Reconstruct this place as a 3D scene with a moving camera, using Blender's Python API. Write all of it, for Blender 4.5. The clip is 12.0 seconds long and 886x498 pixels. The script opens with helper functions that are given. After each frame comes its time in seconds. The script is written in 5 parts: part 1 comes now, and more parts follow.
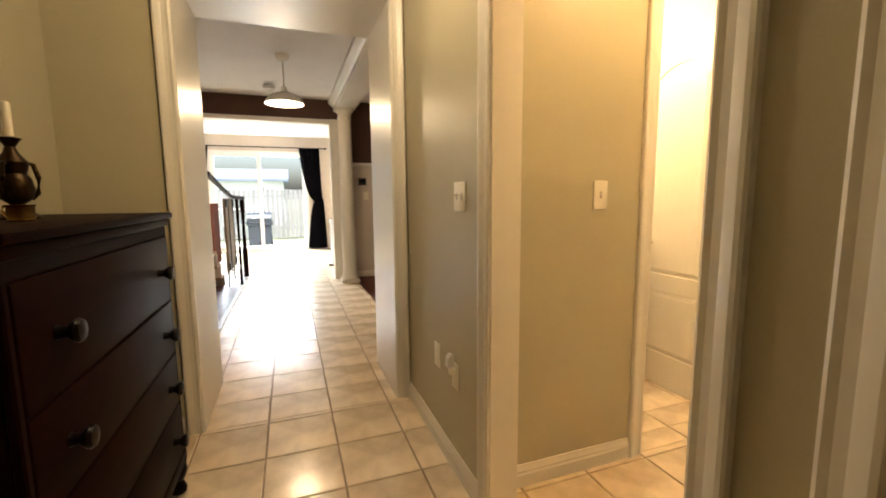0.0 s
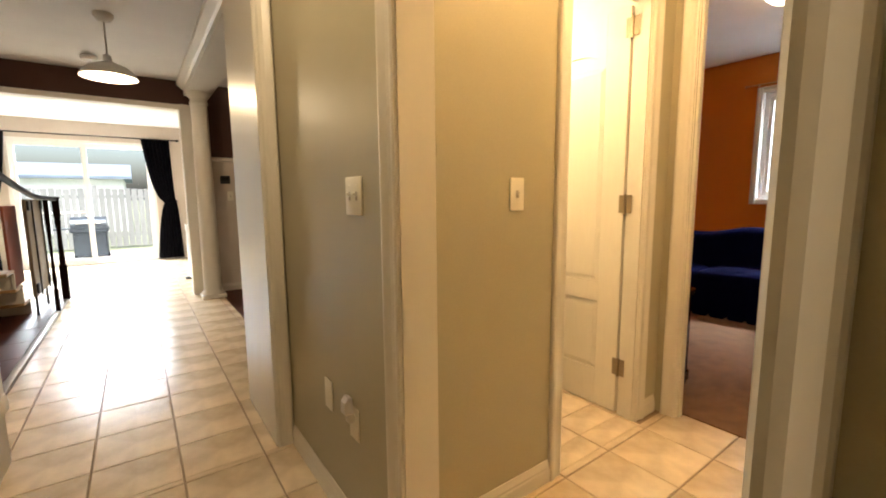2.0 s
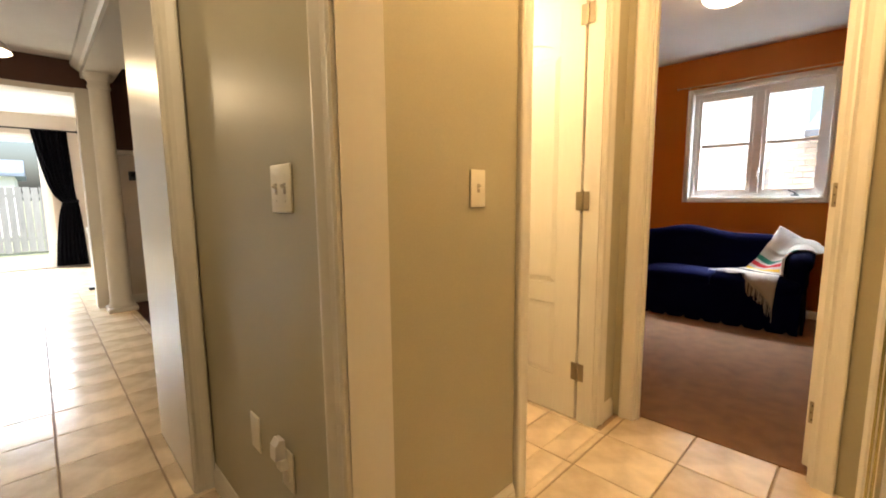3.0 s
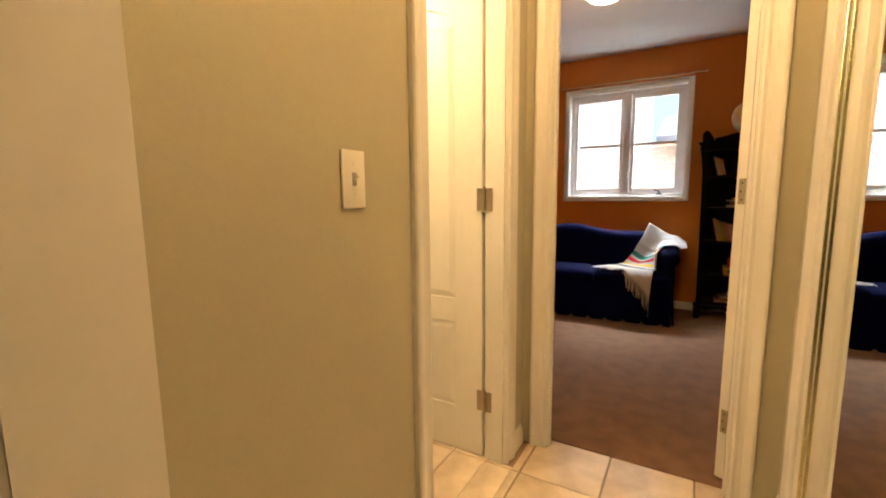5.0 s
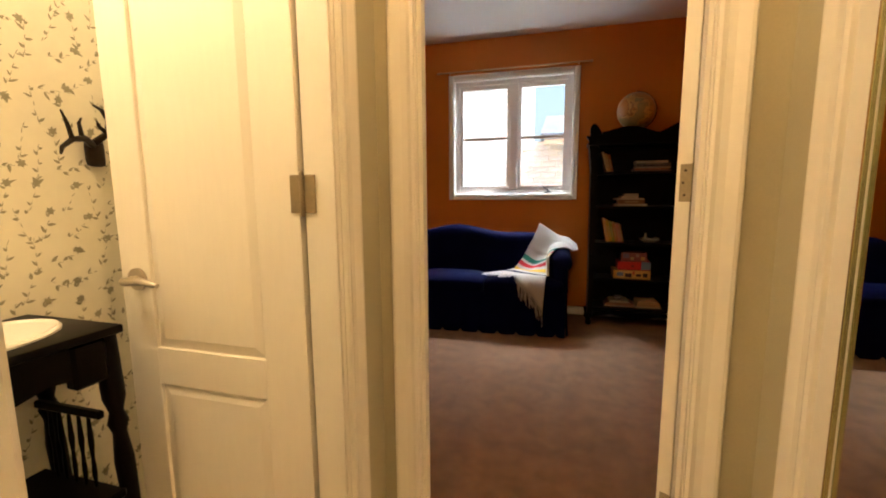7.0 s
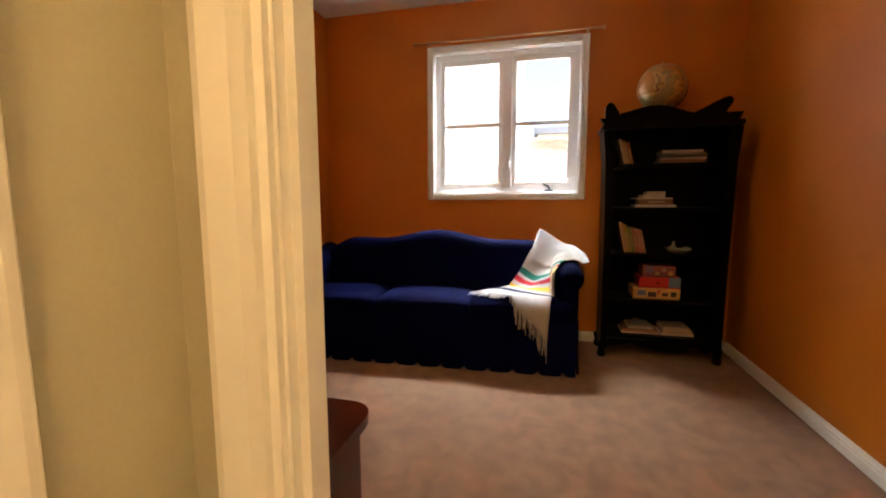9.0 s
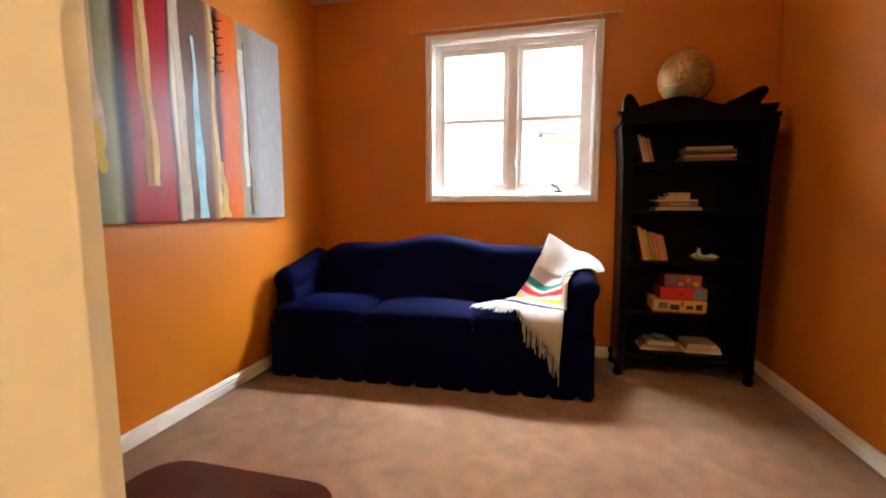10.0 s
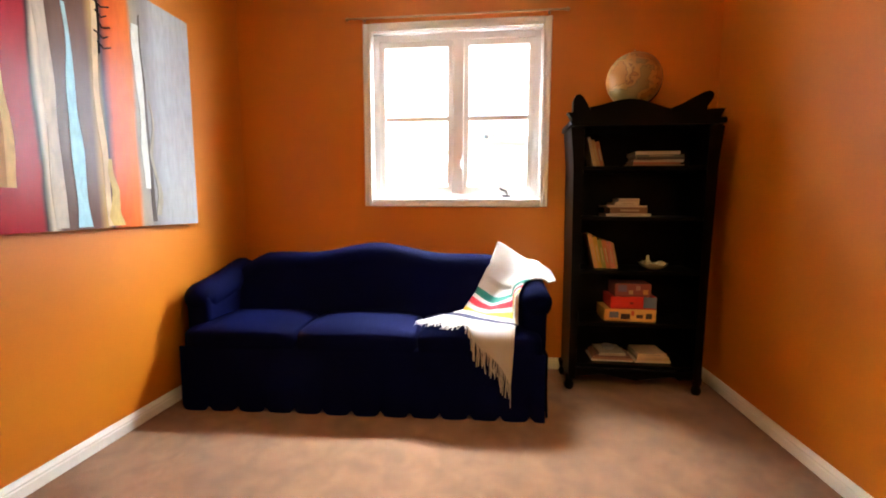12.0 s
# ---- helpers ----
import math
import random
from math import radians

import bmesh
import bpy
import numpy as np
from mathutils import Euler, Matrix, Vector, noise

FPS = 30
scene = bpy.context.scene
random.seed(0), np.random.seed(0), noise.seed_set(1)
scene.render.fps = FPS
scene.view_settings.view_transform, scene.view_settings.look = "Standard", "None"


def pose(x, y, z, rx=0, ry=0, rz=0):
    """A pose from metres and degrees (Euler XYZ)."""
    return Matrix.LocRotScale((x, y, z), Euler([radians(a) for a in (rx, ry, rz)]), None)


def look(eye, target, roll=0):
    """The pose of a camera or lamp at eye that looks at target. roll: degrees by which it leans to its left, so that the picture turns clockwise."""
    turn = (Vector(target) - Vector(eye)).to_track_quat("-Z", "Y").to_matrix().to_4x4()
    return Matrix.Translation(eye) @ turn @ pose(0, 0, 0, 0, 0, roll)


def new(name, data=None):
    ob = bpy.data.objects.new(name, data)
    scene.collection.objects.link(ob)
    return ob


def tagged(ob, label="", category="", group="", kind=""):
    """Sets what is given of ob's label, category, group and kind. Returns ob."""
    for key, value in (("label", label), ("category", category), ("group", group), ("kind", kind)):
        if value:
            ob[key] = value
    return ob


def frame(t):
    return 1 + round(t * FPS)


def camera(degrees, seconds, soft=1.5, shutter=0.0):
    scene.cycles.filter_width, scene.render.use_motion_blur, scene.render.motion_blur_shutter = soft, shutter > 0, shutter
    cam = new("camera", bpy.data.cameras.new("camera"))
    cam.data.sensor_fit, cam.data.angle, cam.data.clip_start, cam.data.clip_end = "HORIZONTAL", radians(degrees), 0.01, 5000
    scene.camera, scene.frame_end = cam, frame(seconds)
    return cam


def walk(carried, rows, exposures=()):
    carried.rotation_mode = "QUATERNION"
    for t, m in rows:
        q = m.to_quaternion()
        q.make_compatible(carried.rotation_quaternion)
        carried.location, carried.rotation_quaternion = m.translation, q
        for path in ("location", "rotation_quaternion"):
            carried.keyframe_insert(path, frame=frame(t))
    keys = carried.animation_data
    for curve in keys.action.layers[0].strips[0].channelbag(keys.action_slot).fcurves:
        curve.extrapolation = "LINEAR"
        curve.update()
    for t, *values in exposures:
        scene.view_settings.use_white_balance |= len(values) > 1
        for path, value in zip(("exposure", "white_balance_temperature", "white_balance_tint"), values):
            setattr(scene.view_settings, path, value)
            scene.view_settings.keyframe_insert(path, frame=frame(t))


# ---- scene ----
cam = camera(93.1, 12.0, soft=1.9)
PATH = [
    (0, (-0.021, -0.112, 1.175), (0.656, 1.753, 0.928), -0.5),
    (0.5, (0.012, -0.029, 1.174), (0.813, 1.787, 0.926), -0.5),
    (1, (0.043, 0.054, 1.173), (0.972, 1.807, 0.923), -0.5),
    (1.5, (0.056, 0.138, 1.175), (1.107, 1.821, 0.925), -0.5),
    (2, (0.069, 0.218, 1.172), (1.235, 1.824, 0.923), -0.5),
    (2.5, (0.111, 0.304, 1.156), (1.387, 1.825, 0.908), -0.5),
    (3, (0.173, 0.408, 1.155), (1.552, 1.835, 0.904), -0.5),
    (5, (0.511, 0.684, 1.143), (2.222, 1.688, 0.89), -0.6),
    (5.5, (0.664, 0.732, 1.138), (2.441, 1.613, 0.883), -0.4),
    (6, (0.811, 0.758, 1.132), (2.643, 1.521, 0.877), -0.4),
    (6.5, (1.001, 0.789, 1.128), (2.879, 1.425, 0.867), -0.4),
    (7, (1.2, 0.81, 1.123), (3.106, 1.357, 0.863), -0.4),
    (9, (1.948, 0.958, 1.058), (3.876, 1.438, 0.83), -0.1),
    (9.5, (2.108, 0.973, 1.058), (4.033, 1.467, 0.836), -0.0),
    (10, (2.219, 1.023, 1.048), (4.15, 1.502, 0.837), -0.0),
    (10.5, (2.311, 1.045, 1.06), (4.24, 1.534, 0.851), 0.1),
    (11, (2.371, 1.069, 1.072), (4.307, 1.523, 0.86), 0.2),
    (11.5, (2.423, 1.06, 1.079), (4.38, 1.413, 0.866), 0.1),
    (12, (2.45, 1.047, 1.076), (4.426, 1.276, 0.867), 0.2),
]
EXPOSURES = [(0.0, 2.8), (2.5, 2.65), (5.0, 2.62), (7.0, 2.44), (9.0, 2.92), (9.5, 3.15), (10.5, 3.65), (12.0, 3.75)]
walk(cam, [(t, look(eye, target, roll)) for t, eye, target, roll in PATH], EXPOSURES)
# ---------------------------------------------------------------- light
world = bpy.data.worlds.new("sky")
scene.world = world
world.use_nodes = True
wn = world.node_tree
sky = wn.nodes.new("ShaderNodeTexSky")
sky.sky_type, sky.sun_disc = "NISHITA", False
sky.dust_density, sky.ozone_density = 6.0, 0.5
sky.sun_elevation, sky.sun_rotation = radians(63), radians(217)
wn.links.new(sky.outputs[0], wn.nodes["Background"].inputs["Color"])
wn.nodes["Background"].inputs["Strength"].default_value = 0.08


def lamp(name, kind, m, energy, colour, size=0.1, size_y=None, angle=None):
    data = bpy.data.lights.new(name, kind)
    data.energy, data.color = energy, colour
    if kind == "AREA":
        data.size = size
        if size_y:
            data.shape, data.size_y = "RECTANGLE", size_y
    elif kind == "SUN":
        data.angle = radians(angle)
    else:
        data.shadow_soft_size = size
    ob = new(name, data)
    ob.matrix_basis = m
    return ob


WARM = (1.0, 0.61, 0.255)
DAY = (0.87, 0.94, 1.0)
lamp("sun", "SUN", look((0, 0, 10), (3, 4, 0)), 1.5, (1.0, 0.96, 0.9), angle=8)
lamp("patio_daylight", "AREA", look((-0.6, 11.6, 2.74), (-0.6, 4.0, 0.3)), 230, DAY, 2.4, 0.5)
lamp("window_daylight", "AREA", look((5.52, 1.29, 2.58), (3.8, 1.29, 0.4)), 37, (0.82, 0.91, 1.0), 1.2, 0.5)
lamp("window_daylight_south", "AREA", look((5.95, 0.30, 1.85), (3.6, 2.6, 0.5)), 9.5, (0.80, 0.90, 1.0), 0.9, 1.2)
lamp("window_daylight_north", "AREA", look((5.95, 2.58, 1.80), (3.9, -0.2, 0.9)), 0.6, (0.90, 0.95, 1.0), 0.9, 1.2)
lamp("pendant_bulb", "POINT", pose(-0.015, 4.31, 2.03), 3.6, (1.0, 0.74, 0.45), 0.05)
lamp("room_bulb", "POINT", pose(3.66, 1.25, 2.36), 0.42, (1.0, 0.60, 0.28), 0.10)
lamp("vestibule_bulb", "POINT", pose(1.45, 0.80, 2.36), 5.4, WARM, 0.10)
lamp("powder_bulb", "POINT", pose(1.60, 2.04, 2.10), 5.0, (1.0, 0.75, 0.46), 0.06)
# added fill for the foyer walls; no lamp is known there
lamp("foyer_fill", "POINT", pose(0.20, 1.30, 2.36), 3.6, (1.0, 0.75, 0.45), 0.10)
# ---------------------------------------------------------------- helpers
def box(bm, x0, y0, z0, x1, y1, z1, bev=0.0, seg=1):
    """An upright box between two corners, added to bm."""
    r = bmesh.ops.create_cube(bm, size=1.0)
    vs = r["verts"]
    for v in vs:
        v.co = Vector(((x0 + x1) / 2 + v.co.x * (x1 - x0), (y0 + y1) / 2 + v.co.y * (y1 - y0), (z0 + z1) / 2 + v.co.z * (z1 - z0)))
    if bev > 0:
        es = list({e for v in vs for e in v.link_edges})
        bmesh.ops.bevel(bm, geom=es, offset=bev, segments=seg, profile=0.5, affect="EDGES")
    return bm


def boxes(*rows, bev=0.0, seg=1):
    bm = bmesh.new()
    for r in rows:
        box(bm, *r, bev=bev, seg=seg)
    return bm


def turned(profile, seg=24, cx=0.0, cy=0.0, bm=None, flute=0, depth=0.0):
    """A lathe shape from (radius, height) pairs, with optional flutes."""
    bm = bm or bmesh.new()
    rings = []
    for r, z in profile:
        ring = []
        for i in range(seg):
            a = 2 * math.pi * i / seg
            rr = r * (1 - depth * (0.5 - 0.5 * math.cos(a * flute))) if flute else r
            ring.append(bm.verts.new((cx + rr * math.cos(a), cy + rr * math.sin(a), z)))
        rings.append(ring)
    for a, b in zip(rings, rings[1:]):
        for i in range(seg):
            bm.faces.new((a[i], a[(i + 1) % seg], b[(i + 1) % seg], b[i]))
    bm.faces.new(list(reversed(rings[0])))
    bm.faces.new(rings[-1])
    return bm


def tube(points, radius, seg=10, bm=None, radii=None):
    """A round bar along points."""
    bm = bm or bmesh.new()
    pts = [Vector(p) for p in points]
    rings = []
    for i, p in enumerate(pts):
        d = (pts[min(i + 1, len(pts) - 1)] - pts[max(i - 1, 0)]).normalized()
        side = d.cross(Vector((0, 0, 1)))
        if side.length < 1e-3:
            side = d.cross(Vector((1, 0, 0)))
        side.normalize()
        up = side.cross(d)
        r = radii[i] if radii else radius
        rings.append([bm.verts.new(p + r * (side * math.cos(2 * math.pi * k / seg) + up * math.sin(2 * math.pi * k / seg))) for k in range(seg)])
    for a, b in zip(rings, rings[1:]):
        for k in range(seg):
            bm.faces.new((a[k], a[(k + 1) % seg], b[(k + 1) % seg], b[k]))
    bm.faces.new(list(reversed(rings[0])))
    bm.faces.new(rings[-1])
    return bm


def extrude(profile, axis, lo, hi, bm=None):
    """A closed outline of (a, b) pairs drawn out along an axis: 'x' takes (y, z), 'y' takes (x, z), 'z' takes (x, y)."""
    bm = bm or bmesh.new()

    def at(a, b, c):
        return {"x": (c, a, b), "y": (a, c, b), "z": (a, b, c)}[axis]
    one = [bm.verts.new(at(a, b, lo)) for a, b in profile]
    two = [bm.verts.new(at(a, b, hi)) for a, b in profile]
    n = len(profile)
    for i in range(n):
        bm.faces.new((one[i], one[(i + 1) % n], two[(i + 1) % n], two[i]))
    bm.faces.new(one)
    bm.faces.new(two)
    return bm


def finish(bm, smooth=0.6):
    bmesh.ops.recalc_face_normals(bm, faces=bm.faces)
    if smooth:
        for f in bm.faces:
            f.smooth = True
        for e in bm.edges:
            if len(e.link_faces) == 2 and e.calc_face_angle(0) > smooth:
                e.smooth = False
    return bm


def mesh_of(name, bm, material, smooth=0.6):
    finish(bm, smooth)
    me = bpy.data.meshes.new(name)
    bm.to_mesh(me)
    bm.free()
    for m in (material if isinstance(material, (list, tuple)) else [material]):
        me.materials.append(m)
    return me


def part(name, bm, material, parent=None, label="", smooth=0.6):
    """One mesh object, under parent if there is one; coordinates are the parent's own."""
    ob = new(name, mesh_of(name, bm, material, smooth))
    if parent is not None:
        ob.parent = parent
    if label:
        tagged(ob, label)
    return ob


def solid(name, bm, material, label="", category="", kind="", group="", smooth=0.6):
    return tagged(part(name, bm, material, None, "", smooth), label, category, group, kind)


def empty(name, x, y, z, rz=0.0, label="", category="", group="", kind=""):
    ob = new(name)
    ob.empty_display_size = 0.1
    ob.matrix_basis = pose(x, y, z, 0, 0, rz)
    return tagged(ob, label, category, group, kind)


# ---------------------------------------------------------------- materials
def material(name, colour, rough=0.6, metal=0.0, vary=0.08, grain=40.0, bump=0.1, bump_scale=0.002, stain=0.0, stretch=(1, 1, 1), spec=0.5, coat=0.0, sheen=0.0, per_object=0.0, second=None, broad_scale=2.3, warp=0.0):
    """A surface with fine grain and broad stains, in metres of the object's own space."""
    m = bpy.data.materials.new(name)
    m.use_nodes = True
    nt = m.node_tree
    b = nt.nodes["Principled BSDF"]
    b.inputs["Roughness"].default_value = rough
    b.inputs["Metallic"].default_value = metal
    b.inputs["Specular IOR Level"].default_value = spec
    b.inputs["Coat Weight"].default_value = coat
    b.inputs["Coat Roughness"].default_value = 0.15
    b.inputs["Sheen Weight"].default_value = sheen
    tc = nt.nodes.new("ShaderNodeTexCoord")
    mp = nt.nodes.new("ShaderNodeMapping")
    mp.inputs["Scale"].default_value = stretch
    nt.links.new(tc.outputs["Object"], mp.inputs["Vector"])
    fine = nt.nodes.new("ShaderNodeTexNoise")
    fine.inputs["Scale"].default_value = grain
    fine.inputs["Detail"].default_value = 5
    nt.links.new(mp.outputs[0], fine.inputs["Vector"])
    broad = nt.nodes.new("ShaderNodeTexNoise")
    broad.inputs["Scale"].default_value = broad_scale
    broad.inputs["Detail"].default_value = 5
    broad.inputs["Distortion"].default_value = warp
    nt.links.new(mp.outputs[0], broad.inputs["Vector"])
    dark = tuple(c * (1 - 2 * vary) for c in colour)
    light = tuple(min(1, c * (1 + 2 * vary)) for c in (second or colour))
    ramp = nt.nodes.new("ShaderNodeValToRGB")
    ramp.color_ramp.elements[0].position, ramp.color_ramp.elements[1].position = 0.3, 0.7
    ramp.color_ramp.elements[0].color, ramp.color_ramp.elements[1].color = (*dark, 1), (*light, 1)
    mixf = nt.nodes.new("ShaderNodeMath")
    mixf.operation = "MULTIPLY_ADD"
    nt.links.new(broad.outputs[0], mixf.inputs[0])
    mixf.inputs[1].default_value = 0.6 + stain
    half = nt.nodes.new("ShaderNodeMath")
    half.operation = "MULTIPLY_ADD"
    nt.links.new(fine.outputs[0], half.inputs[0])
    half.inputs[1].default_value = 0.4
    half.inputs[2].default_value = -stain / 2
    nt.links.new(half.outputs[0], mixf.inputs[2])
    nt.links.new(mixf.outputs[0], ramp.inputs[0])
    out = ramp.outputs[0]
    if per_object:
        info = nt.nodes.new("ShaderNodeObjectInfo")
        hsv = nt.nodes.new("ShaderNodeHueSaturation")
        val = nt.nodes.new("ShaderNodeMath")
        val.operation = "MULTIPLY_ADD"
        nt.links.new(info.outputs["Random"], val.inputs[0])
        val.inputs[1].default_value, val.inputs[2].default_value = per_object, 1 - per_object / 2
        nt.links.new(val.outputs[0], hsv.inputs["Value"])
        nt.links.new(out, hsv.inputs["Color"])
        out = hsv.outputs[0]
    nt.links.new(out, b.inputs["Base Color"])
    if bump:
        bp = nt.nodes.new("ShaderNodeBump")
        bp.inputs["Strength"].default_value = bump
        bp.inputs["Distance"].default_value = bump_scale
        nt.links.new(fine.outputs[0], bp.inputs["Height"])
        nt.links.new(bp.outputs[0], b.inputs["Normal"])
    return m


def glowing(name, colour, strength):
    m = bpy.data.materials.new(name)
    m.use_nodes = True
    b = m.node_tree.nodes["Principled BSDF"]
    b.inputs["Base Color"].default_value = (*colour, 1)
    b.inputs["Emission Color"].default_value = (*colour, 1)
    b.inputs["Emission Strength"].default_value = strength
    return m


def glass_material(name, tint=(0.95, 0.98, 0.97)):
    m = bpy.data.materials.new(name)
    m.use_nodes = True
    b = m.node_tree.nodes["Principled BSDF"]
    b.inputs["Base Color"].default_value = (*tint, 1)
    b.inputs["Transmission Weight"].default_value = 1.0
    b.inputs["Roughness"].default_value = 0.0
    b.inputs["IOR"].default_value = 1.02
    return m


WHITE = material("white_trim_paint", (0.73, 0.69, 0.61), 0.34, vary=0.012, grain=60, bump=0.03)
DOORW = material("white_door_paint", (0.76, 0.71, 0.62), 0.45, vary=0.02, grain=60, bump=0.06, stretch=(1, 1, 0.15))
GREY = material("grey_green_wall_paint", (0.44, 0.40, 0.275), 0.42, vary=0.03, grain=180, bump=0.12, bump_scale=0.001)
ORANGE = material("burnt_orange_wall_paint", (0.56, 0.162, 0.004), 0.48, spec=0.45, vary=0.03, grain=180, bump=0.12, bump_scale=0.001)
CEIL = material("white_stippled_ceiling", (0.78, 0.76, 0.74), 0.9, vary=0.03, grain=90, bump=0.5, bump_scale=0.004)
BEIGE = material("beige_wall_paint", (0.60, 0.52, 0.44), 0.5, vary=0.03, grain=150, bump=0.1, bump_scale=0.001)
BROWN = material("dark_brown_wall_paint", (0.060, 0.017, 0.007), 0.6, vary=0.05, grain=150, bump=0.1, bump_scale=0.001)
TILE = material("cream_ceramic_tile", (0.68, 0.52, 0.34), 0.20, spec=0.85, vary=0.10, grain=11, bump=0.55, bump_scale=0.004, stain=0.5, per_object=0.10, second=(0.74, 0.61, 0.44))
GROUT = material("brown_grout", (0.30, 0.21, 0.14), 0.8, vary=0.1, grain=80)
CARPET = material("beige_brown_carpet", (0.22, 0.110, 0.050), 0.95, vary=0.10, grain=230, bump=0.7, bump_scale=0.006, stain=0.5, sheen=0.1, broad_scale=10.0, warp=0.3)
DARKWOOD = material("dark_stained_wood", (0.008, 0.0017, 0.001), 0.5, vary=0.3, grain=30, bump=0.08, stretch=(1, 0.08, 1), spec=0.03)
FLOORWOOD = material("red_brown_hardwood", (0.07, 0.017, 0.009), 0.42, spec=0.12, vary=0.25, grain=24, bump=0.06, stretch=(1, 0.08, 1))
BLACKWOOD = material("black_painted_wood", (0.0016, 0.001, 0.0008), 0.36, spec=0.08, vary=0.3, grain=30, bump=0.1)
HINGEM = material("dark_nickel", (0.34, 0.28, 0.20), 0.35, 1.0, vary=0.08, grain=120, bump=0.05)
NICKEL = material("brushed_nickel", (0.52, 0.46, 0.38), 0.3, 1.0, vary=0.05, grain=200, bump=0.05)
BRASS = material("polished_brass", (0.75, 0.52, 0.22), 0.2, 1.0, vary=0.05, grain=100, bump=0.03)
PLATE = material("ivory_plastic_plate", (0.82, 0.77, 0.65), 0.3, vary=0.01, grain=50, bump=0.02)
BLACKM = material("black_metal", (0.008, 0.008, 0.009), 0.4, 0.3, vary=0.2, grain=60, bump=0.05)
GLASS = glass_material("window_glass")
MIRROR = material("silvered_mirror", (0.86, 0.88, 0.86), 0.01, 1.0, vary=0.0, bump=0.0)
DARKGAP = material("dark_gap_paint", (0.05, 0.035, 0.02), 0.8)

# ---------------------------------------------------------------- setting
H = 2.52          # ceilings
TOP = 2.08        # door heads
FRONT = -1.60     # house front wall, behind the camera


def wall(name, rows, mat):
    return solid(name, boxes(*rows), mat, kind="structure", smooth=0)


# floors
wall("floor", [(-2.6, FRONT, -0.10, 2.345, 10.1, -0.004)], GROUT)
wall("floor_carpet", [(2.345, -0.39, -0.10, 5.32, 2.85, 0.008)], CARPET)
# foyer
wall("wall_foyer_west", [(-1.07, FRONT, 0, -0.95, 2.20, H)], GREY)
wall("wall_foyer_south", [(-1.07, FRONT - 0.12, 0, 2.40, FRONT, H)], GREY)
wall("wall_hall_opening", [(-1.07, 2.20, 0, -0.507, 2.788, H), (0.537, 2.20, 0, 0.74, 2.788, H), (-0.507, 2.20, 2.232, 0.537, 2.788, H)], WHITE)
wall("wall_foyer_north_skin", [(-0.95, 2.185, 0, -0.56, 2.20, H), (-0.56, 2.185, 2.29, 0.60, 2.20, H)], GREY)
wall("wall_foyer_east", [(0.60, 1.145, 0, 0.71, 2.185, H), (0.60, 0.36, TOP + 0.08, 0.71, 1.145, H), (0.60, FRONT, 0, 0.71, 0.36, H)], GREY)
# vestibule
wall("wall_vestibule_north", [(0.71, 1.27, 0, 1.415, 1.39, H), (1.415, 1.27, TOP + 0.08, 2.085, 1.39, H), (2.085, 1.305, 0, 2.28, 1.39, H)], GREY)
wall("wall_vestibule_south", [(2.08, 0.26, 0, 2.28, 0.36, H), (0.86, 0.26, TOP + 0.08, 2.08, 0.36, H), (0.71, 0.26, 0, 0.86, 0.36, H)], GREY)
wall("wall_closet_back", [(0.71, -0.42, 0, 2.28, -0.36, H)], GREY)
wall("wall_room_west", [(2.28, 1.205, 0, 2.32, 2.9, H), (2.28, 0.493, TOP + 0.08, 2.32, 1.205, H), (2.28, -0.42, 0, 2.32, 0.493, H)], GREY)
wall("wall_room_west_skin", [(2.32, 1.205, 0, 2.345, 2.74, H), (2.32, 0.493, TOP + 0.08, 2.345, 1.205, H), (2.32, -0.27, 0, 2.345, 0.493, H)], ORANGE)
# orange room
WX0, WY0, WY1, WZ0, WZ1 = 5.185, 0.752, 1.832, 1.115, 2.166
wall("wall_room_north", [(2.32, 2.74, 0, 5.325, 2.86, H)], ORANGE)
wall("wall_room_south", [(2.32, -0.39, 0, 5.325, -0.27, H)], ORANGE)
wall("wall_room_east", [(WX0, -0.27, 0, 5.325, WY0, H), (WX0, WY1, 0, 5.325, 2.74, H), (WX0, WY0, 0, 5.325, WY1, WZ0), (WX0, WY0, WZ1, 5.325, WY1, H)], ORANGE)
wall("ceiling", [(-2.6, FRONT - 0.12, H, 5.325, 10.1, H + 0.1)], CEIL)
# powder room
WALLP = material("floral_wallpaper", (0.82, 0.77, 0.62), 0.6, vary=0.03, grain=30)
wall("wall_powder", [(0.80, 2.24, 0, 2.27, 2.52, H), (0.71, 1.39, 0, 0.80, 2.52, H), (2.27, 1.39, 0, 2.28, 2.52, H)], WALLP)
# hall
wall("wall_hall_west", [(-0.74, 2.79, 0, -0.62, 3.50, H)], WHITE)
wall("wall_stairs_west", [(-2.6, 2.79, 0, -2.5, 6.1, H), (-2.6, 2.7, 0, -0.74, 2.79, H)], BEIGE)
wall("beam_hall_east", [(0.62, 2.79, 2.36, 0.88, 6.1, H)], WHITE)
wall("wall_dining_north", [(0.62, 6.1, 0, 3.4, 6.22, 1.64)], BEIGE)
wall("wall_dining_north_upper", [(0.62, 6.1, 1.64, 3.4, 6.22, H)], BROWN)
wall("wall_dining_east", [(3.4, 2.862, 0, 3.5, 6.22, H), (0.74, 2.52, 0, 2.28, 2.60, H), (2.32, 2.862, 0, 3.4, 2.92, H)], BEIGE)
wall("floor_dining", [(0.84, 2.6, -0.05, 3.4, 6.1, 0.004)], FLOORWOOD)
wall("wall_kitchen_opening", [(-1.40, 6.1, 2.22, 0.62, 6.22, H), (-2.6, 6.1, 0, -1.40, 6.22, H)], BROWN)
